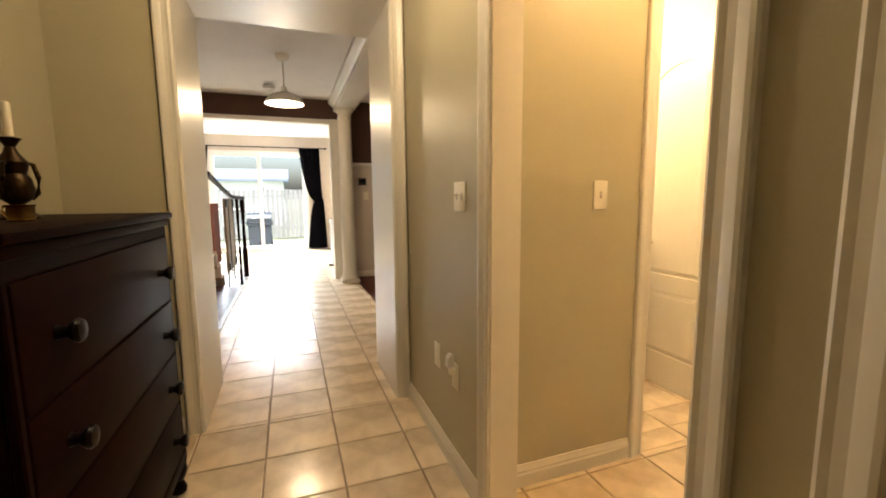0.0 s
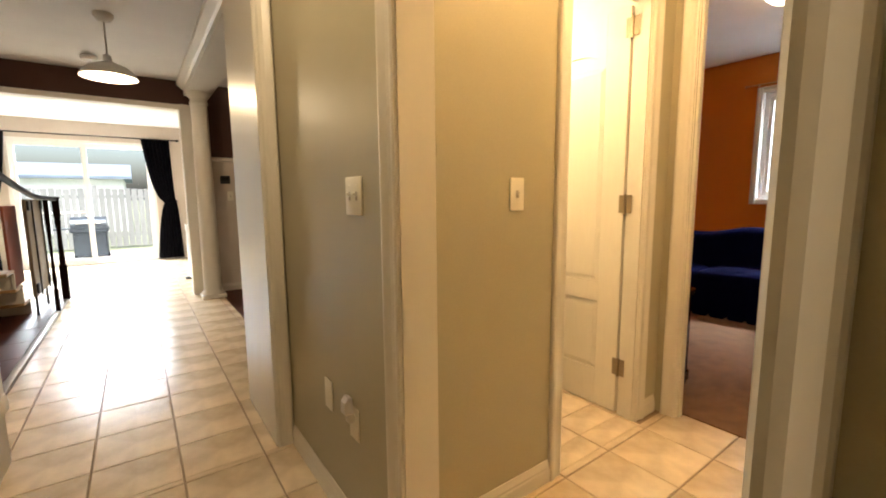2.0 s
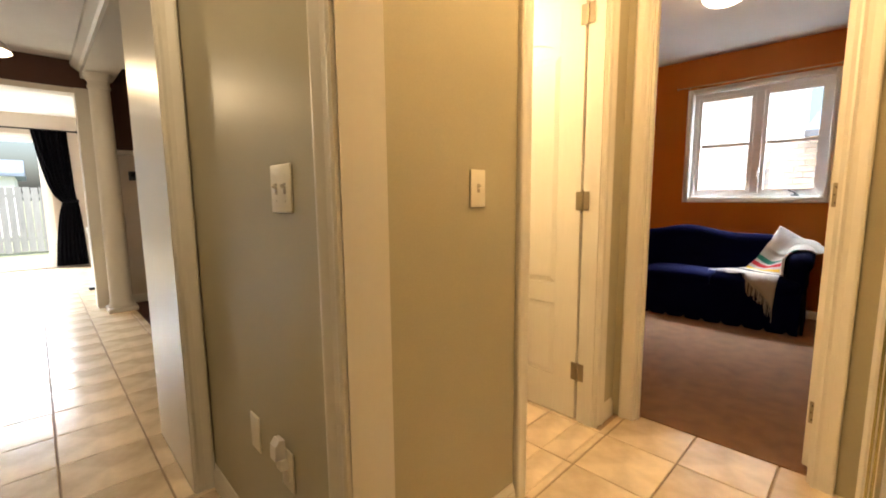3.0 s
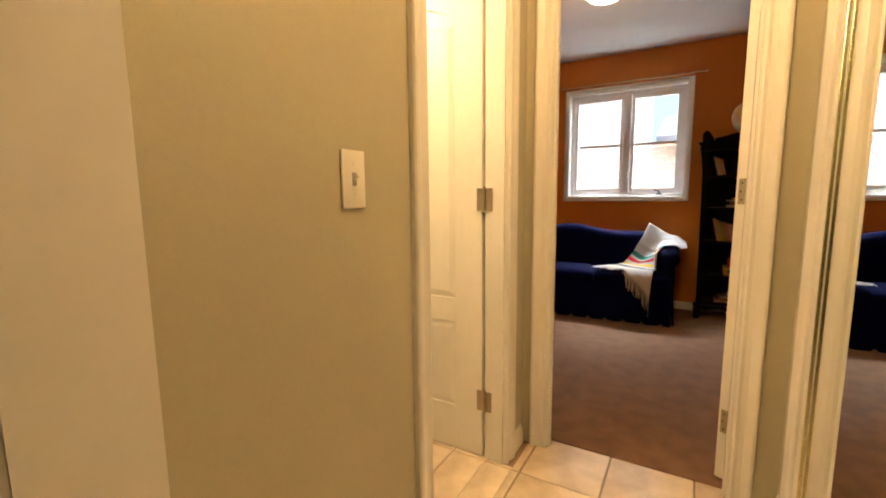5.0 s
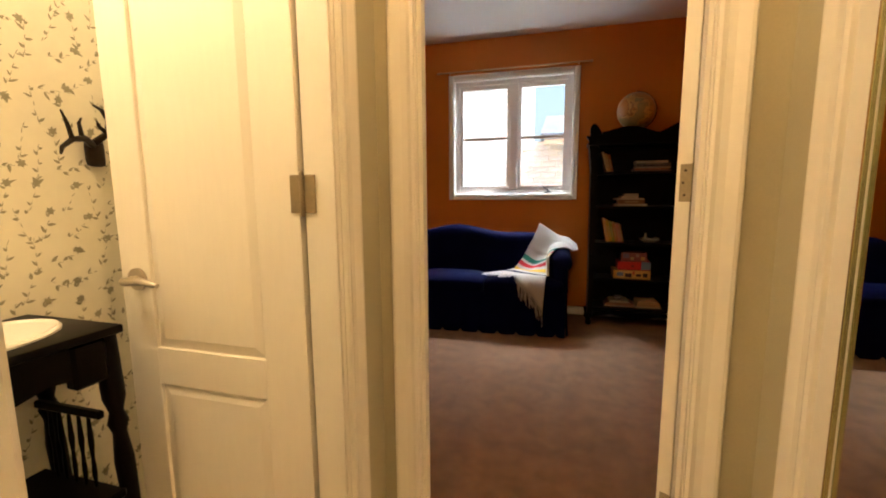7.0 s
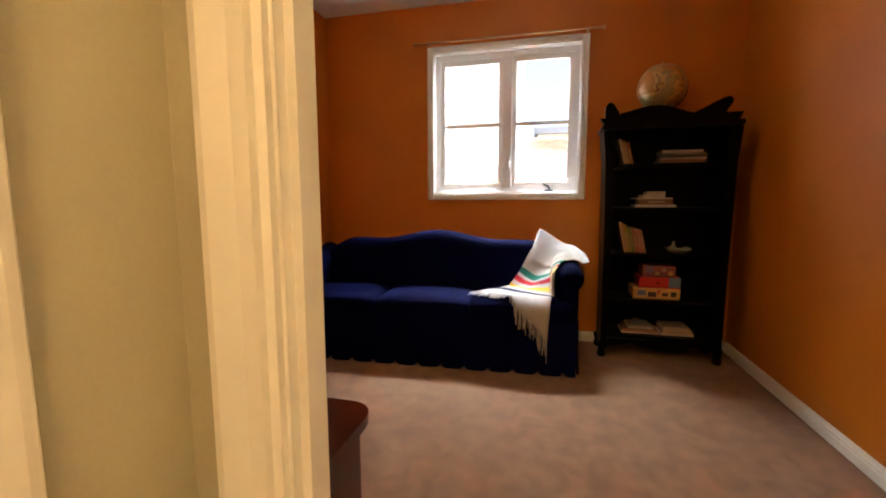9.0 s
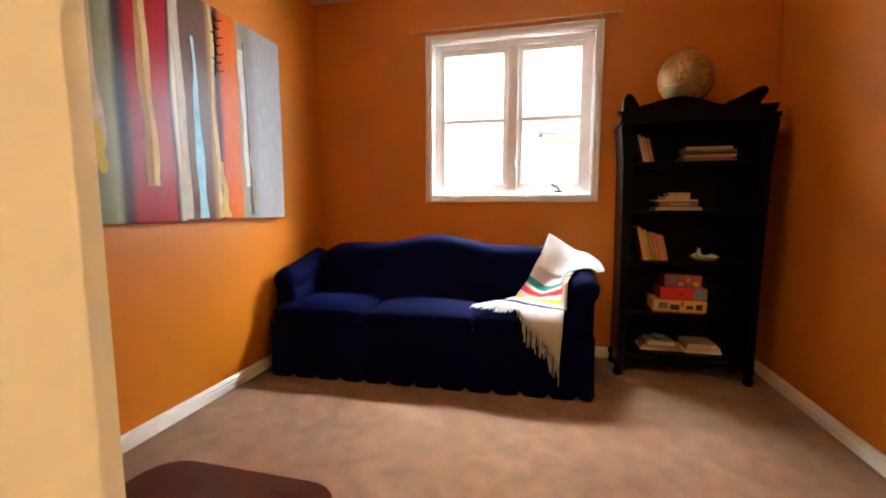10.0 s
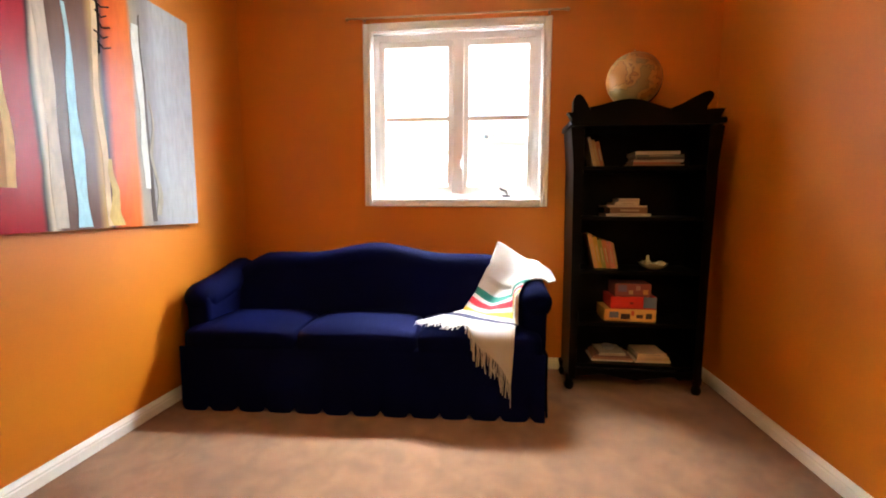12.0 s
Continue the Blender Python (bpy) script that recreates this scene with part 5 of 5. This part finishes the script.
# ---------------------------------------------------------------- hall
column = empty("column", 0.735, 5.83, 0, 0, "round white architectural column between hall and dining room", "column", kind="structure")
part("plinth", boxes((-0.125, -0.125, 0.003, 0.125, 0.125, 0.045), bev=0.006, seg=2), WHITE, column)
part("shaft", turned([(0.115, 0.045), (0.118, 0.06), (0.105, 0.08), (0.096, 0.10), (0.094, 0.8), (0.084, 2.14), (0.083, 2.22)], 40), WHITE, column)
part("capital", turned([(0.083, 2.215), (0.094, 2.225), (0.094, 2.245), (0.086, 2.255), (0.088, 2.285), (0.108, 2.31), (0.118, 2.325), (0.118, 2.359)], 40), WHITE, column)

pendant = empty("pendant_lamp", -0.015, 4.31, H, 0, "white enamel dome pendant lamp, lit, hanging in the hall", "pendant lamp")
ENAMEL = material("white_enamel", (0.82, 0.78, 0.72), 0.2, vary=0.02)
part("canopy", turned([(0.062, -0.0005), (0.062, -0.020), (0.045, -0.045), (0.012, -0.058)], 28), ENAMEL, pendant)
part("rod", tube([(0, 0, -0.055), (0, 0, -0.30)], 0.006, 10), NICKEL, pendant)
part("socket", turned([(0.012, -0.285), (0.026, -0.295), (0.028, -0.325), (0.034, -0.345)], 22), ENAMEL, pendant)
part("shade", turned([(0.030, -0.338), (0.060, -0.350), (0.120, -0.375), (0.160, -0.410), (0.178, -0.445), (0.180, -0.452), (0.174, -0.452), (0.155, -0.412), (0.116, -0.380), (0.058, -0.356)], 40), ENAMEL, pendant)
PLATEGLOW = glowing("lit_pendant_diffuser", (1.0, 0.84, 0.60), 1.8)
part("diffuser", turned([(0.171, -0.440), (0.168, -0.447), (0.10, -0.450), (0.004, -0.451)], 36), PLATEGLOW, pendant, "glowing round diffuser")
detector = solid("smoke_detector", turned([(0.065, 2.4995), (0.068, 2.48), (0.055, 2.462), (0.020, 2.458)], 28, -0.18, 5.48), ENAMEL, "round white smoke detector on the hall ceiling", "smoke detector")

# stairs: a dark landing step, treads that climb towards the foyer, and the rail
NOSE = material("pale_edge_strip", (0.34, 0.30, 0.26), 0.35, vary=0.04)
step = empty("stair_landing", 0, 0, 0, 0, "dark red-brown hardwood landing step beside the tiled hall", "stairs", kind="structure")
for k in range(7):
    part("plank", boxes((-2.49, 3.51 + k * 0.46, 0.0, -0.70, 3.51 + k * 0.46 + 0.457, 0.025), bev=0.002), FLOORWOOD, step)
part("nosing", boxes((-0.70, 3.51, 0.0, -0.655, 6.73, 0.030), bev=0.008, seg=2), NOSE, step, "pale edge strip")
TREAD = material("honey_oak_tread", (0.42, 0.25, 0.11), 0.3, vary=0.16, grain=26, bump=0.06, stretch=(0.1, 1, 1))
stairs = empty("staircase", 0, 0, 0, 0, "honey oak stairs with white risers climbing behind the railing", "stairs", kind="structure")
for k in range(3):
    y1 = 6.08 - k * 0.25
    part("tread", boxes((-1.75, y1 - 0.27, 0.18 * (k + 1) - 0.03, -0.88, y1 + 0.02, 0.18 * (k + 1)), bev=0.006), TREAD, stairs)
    part("riser", boxes((-1.75, y1 - 0.02, 0.18 * k + (0.026 if k == 0 else 0), -0.88, y1, 0.18 * (k + 1) - 0.03)), WHITE, stairs, smooth=0)
rail = empty("stair_railing", 0, 0, 0, 0, "dark stained stair railing with a square newel post", "railing")
RX, NY = -0.668, 6.66
part("newel_base", boxes((RX - 0.034, NY - 0.034, 0.026, RX + 0.034, NY + 0.034, 0.42), bev=0.006, seg=2), DARKWOOD, rail)
part("newel_head", boxes((RX - 0.030, NY - 0.030, 0.98, RX + 0.030, NY + 0.030, 1.185), bev=0.006, seg=2), DARKWOOD, rail)
part("newel_turning", turned([(0.033, 0.42), (0.024, 0.45), (0.030, 0.50), (0.023, 0.60), (0.020, 0.82), (0.029, 0.93), (0.024, 0.95), (0.030, 0.98)], 16, RX, NY), DARKWOOD, rail)
part("newel_cap", boxes((RX - 0.040, NY - 0.040, 1.185, RX + 0.040, NY + 0.040, 1.205), bev=0.008, seg=2), DARKWOOD, rail)
part("handrail", tube([(RX, NY, 1.180), (RX, 5.55, 1.195), (RX, 5.30, 1.215), (RX, 4.8, 1.275), (RX, 4.3, 1.345), (RX, 4.0, 1.39)], 0.024, 12), DARKWOOD, rail)
for y, top in ((6.0, 1.185),):
    z0 = 0.026
    part("baluster", turned([(0.020, z0), (0.020, 0.25), (0.012, 0.27), (0.019, 0.33), (0.012, 0.55), (0.015, 0.80), (0.020, 0.95), (0.020, top)], 12, RX, y), DARKWOOD, rail)
TANB = material("tan_board", (0.20, 0.15, 0.09), 0.6, vary=0.06)
ORB = material("orange_red_board", (0.26, 0.05, 0.018), 0.5, vary=0.06)
gate = empty("folded_table", -0.80, 6.20, 0.028, 0, "folded tan table with black corner pads leaning by the railing", "folding table")
part("board", boxes((-0.020, -0.34, 0.19, 0.010, 0.44, 1.15), bev=0.006), TANB, gate)
part("frame", boxes((0.010, -0.10, 0.17, 0.022, -0.085, 1.14), (0.010, 0.38, 0.17, 0.022, 0.395, 1.14)), BLACKM, gate, smooth=0)
for y, z in ((0.38, 1.09), (0.38, 0.27), (-0.28, 0.27), (-0.28, 1.09)):
    part("corner_pad", boxes((0.009, y - 0.05, z - 0.05, 0.030, y + 0.05, z + 0.05), bev=0.012, seg=2), BLACKM, gate)
for y in (-0.3, 0.3):
    part("leg", tube([(-0.005, y, 0.0), (-0.005, y, 0.20)], 0.010, 8), BLACKM, gate)
board = solid("orange_board", boxes((-0.915, 5.56, 0.3605, -0.895, 6.06, 1.12), bev=0.006), ORB, "orange red board standing on the stair tread", "board")

# ---------------------------------------------------------------- kitchen
slide = empty("window_2", 0, 0, 0, 0, "white framed sliding patio door, bright daylight outside", "patio door", kind="structure")
KX0, KX1, KZ = -1.60, 0.40, 2.20
part("frame", boxes((KX0, 10.0, 0.003, KX0 + 0.05, 10.12, KZ), (KX1 - 0.05, 10.0, 0.003, KX1, 10.12, KZ), (KX0 + 0.05, 10.0, KZ - 0.05, KX1 - 0.05, 10.12, KZ), (KX0 + 0.05, 10.0, 0.003, KX1 - 0.05, 10.12, 0.045)), VINYL, slide, smooth=0)
for x0, x1, y in ((KX0 + 0.05, -0.57, 10.025), (-0.65, KX1 - 0.05, 10.07)):
    s = part("sash", boxes((x0, y, 0.045, x0 + 0.07, y + 0.04, KZ - 0.05), (x1 - 0.07, y, 0.045, x1, y + 0.04, KZ - 0.05), (x0 + 0.07, y, 0.045, x1 - 0.07, y + 0.04, 0.12), (x0 + 0.07, y, KZ - 0.12, x1 - 0.07, y + 0.04, KZ - 0.05)), VINYL, slide, smooth=0)
    g = part("pane", boxes((x0 + 0.065, y + 0.016, 0.115, x1 - 0.065, y + 0.022, KZ - 0.115)), GLASS, s, smooth=0)
    g.visible_shadow = False
part("security_bar", boxes((KX0 + 0.12, 10.01, 0.93, -0.65, 10.024, 0.965), bev=0.004), VINYL, slide)
CURT = material("black_curtain_cloth", (0.003, 0.003, 0.005), 0.9, vary=0.2, grain=200, bump=0.4, spec=0.05)


def curtain(x_top0, x_top1, waist, x_tie, x_bot0, x_bot1, label):
    """A hanging curtain, gathered at a tie-back."""
    ob = empty("curtain", 0, 9.93, 0, 0, label, "curtain", "patio curtains")
    bm = bmesh.new()
    rows = []
    for j in range(41):
        z = 2.27 - (2.27 - 0.03) * j / 40
        if z > waist:
            k = ((z - waist) / (2.27 - waist)) ** 0.38
            a, b = x_tie[0] + (x_top0 - x_tie[0]) * k, x_tie[1] + (x_top1 - x_tie[1]) * k
        else:
            k = ((waist - z) / waist) ** 0.5
            a, b = x_tie[0] + (x_bot0 - x_tie[0]) * k, x_tie[1] + (x_bot1 - x_tie[1]) * k
        row = []
        for i in range(49):
            u = i / 48
            row.append(bm.verts.new((a + (b - a) * u, 0.028 * math.sin(u * 2 * math.pi * 7) + 0.008 * noise.noise((u * 6, z * 3, x_top0)), z)))
        rows.append(row)
    for p, q in zip(rows, rows[1:]):
        for i in range(48):
            bm.faces.new((p[i], p[i + 1], q[i + 1], q[i]))
    c = part("cloth", bm, CURT, ob, smooth=1.4)
    mod = c.modifiers.new("thickness", "SOLIDIFY")
    mod.thickness = 0.004
    part("tie_back", boxes((x_tie[0] - 0.015, -0.045, waist - 0.025, x_tie[1] + 0.015, 0.045, waist + 0.025), bev=0.015, seg=2), CURT, ob)
    return ob


curtain(0.23, 0.67, 1.12, (0.55, 0.71), 0.35, 0.77, "black curtain gathered by a tie-back beside the patio door")
curtain(-2.10, -1.56, 1.12, (-2.0, -1.82), -2.05, -1.78, "black curtain gathered at the far side of the patio door")
krod = empty("curtain_rod", 0, 0, 0, 0, "long black curtain rod over the patio door", "curtain rod")
part("rod", tube([(-2.15, 9.93, 2.275), (0.78, 9.93, 2.275)], 0.012, 10), BLACKM, krod)
for x, d in ((-2.15, -1), (0.78, 1)):
    part("finial", tube([(x, 9.93, 2.275), (x + d * 0.01, 9.93, 2.275), (x + d * 0.035, 9.93, 2.275), (x + d * 0.05, 9.93, 2.275)], 0.02, 12, radii=[0.014, 0.024, 0.024, 0.008]), BLACKM, krod)
    part("bracket", boxes((x - d * 0.12 - 0.01, 9.935, 2.262, x - d * 0.12 + 0.01, 9.999, 2.288)), BLACKM, krod, smooth=0)
WPLASTIC = material("white_plastic", (0.72, 0.72, 0.74), 0.35, vary=0.02)
binw = empty("step_bin", 0.77, 7.35, 0, 0, "tall white kitchen bin with a black foot", "bin")
part("body", extrude(rounded(-0.14, 0.14, -0.13, 0.13, 0.05), "z", 0.03, 0.72), WPLASTIC, binw)
part("lid", extrude(rounded(-0.15, 0.15, -0.14, 0.14, 0.05), "z", 0.72, 0.80), WPLASTIC, binw)
part("pedal", boxes((-0.20, -0.06, 0.004, -0.10, 0.06, 0.035), bev=0.008, seg=2), BLACKM, binw)

# ---------------------------------------------------------------- outdoors
GRASS = material("pale_dry_lawn", (0.20, 0.22, 0.14), 0.9, vary=0.2, grain=30, bump=0.6, bump_scale=0.02)
DECK = material("pale_concrete_patio", (0.40, 0.39, 0.37), 0.85, vary=0.06, grain=30)
bm = bmesh.new()
bmesh.ops.create_grid(bm, x_segments=2, y_segments=2, size=600)
ground = solid("ground", bm, GRASS, "pale lawn outside", "ground", kind="structure", smooth=0)
ground.location.z = -0.25
wall("patio", [(-4.5, 10.13, -0.24, 3.5, 13.2, -0.08)], DECK)
FENCEW = material("pale_weathered_fence_wood", (0.20, 0.205, 0.21), 0.85, vary=0.12, grain=20, per_object=0.2, stretch=(1, 1, 0.1))
fence = empty("fence", 0, 15.6, -0.25, 0, "pale weathered board fence across the yard", "fence", kind="structure")
bd = mesh_of("board", boxes((-0.066, -0.01, 0.06, 0.066, 0.01, 1.72)), FENCEW, 0)
for k in range(60):
    o = new("board", bd)
    o.parent = fence
    o.location = (-5.2 + k * 0.15, 0.02 * (k % 2), 0.012 * math.sin(k * 1.7))
for k in range(5):
    part("post", boxes((-5.3 + k * 2.2, 0.04, 0.0, -5.2 + k * 2.2, 0.14, 1.82), bev=0.01), FENCEW, fence)
for z in (0.35, 1.45):
    part("fence_rail", boxes((-5.3, 0.03, z, 3.8, 0.07, z + 0.09)), FENCEW, fence, smooth=0)
GRILLB = material("dark_blue_grey_grill", (0.030, 0.036, 0.045), 0.4, 0.4, vary=0.1)
bbq = empty("barbecue", -0.78, 12.1, -0.08, 0, "dark covered barbecue grill on the patio", "barbecue")
part("cart", boxes((-0.28, -0.22, 0.05, 0.28, 0.22, 0.55), bev=0.01), GRILLB, bbq)
part("firebox", boxes((-0.32, -0.26, 0.55, 0.32, 0.26, 0.66), bev=0.02), GRILLB, bbq)
lid = [(-0.26, 0.66)] + [(-0.26 * math.cos(math.pi * i / 10), 0.68 + 0.20 * math.sin(math.pi * i / 10)) for i in range(11)] + [(0.26, 0.66)]
part("lid", extrude(lid, "x", -0.30, 0.30), GRILLB, bbq)
part("side_shelf", boxes((-0.58, -0.22, 0.62, -0.32, 0.22, 0.65), bev=0.008), GRILLB, bbq)
part("lid_handle", tube([(-0.20, -0.265, 0.76), (0.20, -0.265, 0.76)], 0.012, 8), NICKEL, bbq)
for x in (-0.28, 0.28):
    part("wheel", tube([(x - 0.02, 0.0, 0.06), (x + 0.02, 0.0, 0.06)], 0.06, 16), BLACKM, bbq)

SIDING = material("pale_brick", (0.58, 0.63, 0.70), 0.8, vary=0.08, grain=9, stretch=(1, 1, 4), per_object=0.16)
ROOFM = material("blue_grey_shingle", (0.15, 0.19, 0.26), 0.85, vary=0.10, grain=20)
MORT = material("light_mortar", (0.76, 0.78, 0.80), 0.9, vary=0.04)
house = empty("neighbour_house", 7.6, 0, -0.25, 0, "pale brick neighbouring house with a grey shingle roof", "house")
part("wall", boxes((0.012, -3.4, 0.0, 3.0, 1.50, 2.12)), MORT, house, smooth=0)
part("wall", boxes((0.25, 1.50, 0.0, 3.6, 8.0, 5.2)), MORT, house, smooth=0)
part("roof", extrude([(-0.25, 2.12), (-0.25, 2.20), (1.6, 2.75), (3.4, 2.20), (3.4, 2.12)], "y", -3.6, 1.15), ROOFM, house, smooth=0)
part("soffit", boxes((-0.20, -3.5, 2.06, 0.012, 1.10, 2.12)), VINYL, house, smooth=0)
bk = mesh_of("brick", boxes((0.0, -0.098, -0.034, 0.03, 0.098, 0.034), bev=0.003), SIDING, 0)
count = 0
for r in range(4, 28):
    for c in range(13):
        y = 0.10 + c * 0.208 + (0.104 if r % 2 else 0)
        if y > 1.40 or r > 24 or count >= 290:
            continue
        o = new("brick", bk)
        o.parent = house
        o.location = (-0.004, y, r * 0.078 + 0.16)
        count += 1
for r in range(12, 52):
    for c in range(7):
        y = 1.62 + c * 0.208 + (0.104 if r % 2 else 0)
        o = new("brick", bk)
        o.parent = house
        o.location = (0.234, y, r * 0.078 + 0.16)
yard_house = empty("far_house", -1.7, 24.0, -0.25, 0, "pale far house with a blue grey roof", "house")
part("wall", boxes((-3.5, 0, 0, 1.4, 5, 2.3)), MORT, yard_house, smooth=0)
part("roof", extrude([(-0.4, 2.3), (-0.4, 2.42), (2.5, 3.1), (5.4, 2.42), (5.4, 2.3)], "x", -3.8, 1.7), ROOFM, yard_house, smooth=0)

# ---------------------------------------------------------------- floor tiles
PITCH, GAP = 0.32, 0.006


def tile_mesh(w, d):
    bm = boxes((-w / 2, -d / 2, -0.008, w / 2, d / 2, 0.0))
    top = [e for e in bm.edges if all(v.co.z > -0.001 for v in e.verts)]
    bmesh.ops.bevel(bm, geom=top, offset=0.003, segments=1, profile=0.5, affect="EDGES")
    return mesh_of("tile", bm, TILE, 0)


FULL = tile_mesh(PITCH - GAP, PITCH - GAP)
made = {}
floor_ob = bpy.data.objects["floor"]


def lay(x_line, y_line, pitch, x0, x1, y0, y1, limit=10 ** 6, skip=None):
    """Tiles on a grid through (x_line, y_line), cut off at the edges of the stretch."""
    laid = 0
    i0, i1 = math.floor((x0 - x_line) / pitch), math.ceil((x1 - x_line) / pitch)
    j0, j1 = math.floor((y0 - y_line) / pitch), math.ceil((y1 - y_line) / pitch)
    for j in range(j0, j1):
        for i in range(i0, i1):
            a, b = max(x0, x_line + i * pitch + GAP / 2), min(x1, x_line + (i + 1) * pitch - GAP / 2)
            c, d = max(y0, y_line + j * pitch + GAP / 2), min(y1, y_line + (j + 1) * pitch - GAP / 2)
            if b - a < 0.012 or d - c < 0.012:
                continue
            key = (round(b - a, 3), round(d - c, 3))
            if key not in made:
                made[key] = FULL if key == (round(PITCH - GAP, 3),) * 2 else tile_mesh(*key)
            o = new("tile", made[key])
            o.parent = floor_ob
            o.location = ((a + b) / 2, (c + d) / 2, 0.003)
            o.rotation_euler = (0.0012 * math.sin(i * 7.1 + j * 3.3), 0.0012 * math.cos(i * 5.7 + j * 2.9), 0)
            laid += 1
    return laid


lay(0.14, 2.15, PITCH, -0.95, 0.60, -0.9, 2.185)
lay(0.14, 2.15, PITCH, -0.49, 0.52, 2.185, 2.79)
lay(0.14, 2.15, PITCH, -0.655, 0.835, 2.79, 6.1)
lay(1.74, 1.233, 0.3125, 0.60, 2.345, 0.36, 1.27)
lay(1.74, 1.233, 0.3125, 0.80, 2.27, 1.39, 2.24)
lay(1.74, 1.233, 0.3125, 1.43, 2.07, 1.27, 1.39)
lay(0.14, 2.15, PITCH, -1.45, 1.10, 6.1, 8.4)
bm = bmesh.new()
for i in range(-6, 4):
    for j in range(19, 25):
        x, y = 0.14 + i * PITCH, 2.15 + j * PITCH
        if x < 1.1 and y + PITCH < 9.99:
            box(bm, x + GAP / 2, y + GAP / 2, -0.005, min(x + PITCH - GAP / 2, 1.1), y + PITCH - GAP / 2, 0.003)
tagged(part("tiles", bm, TILE, floor_ob, smooth=0), "cream tiles at the far end of the kitchen", kind="stuff")
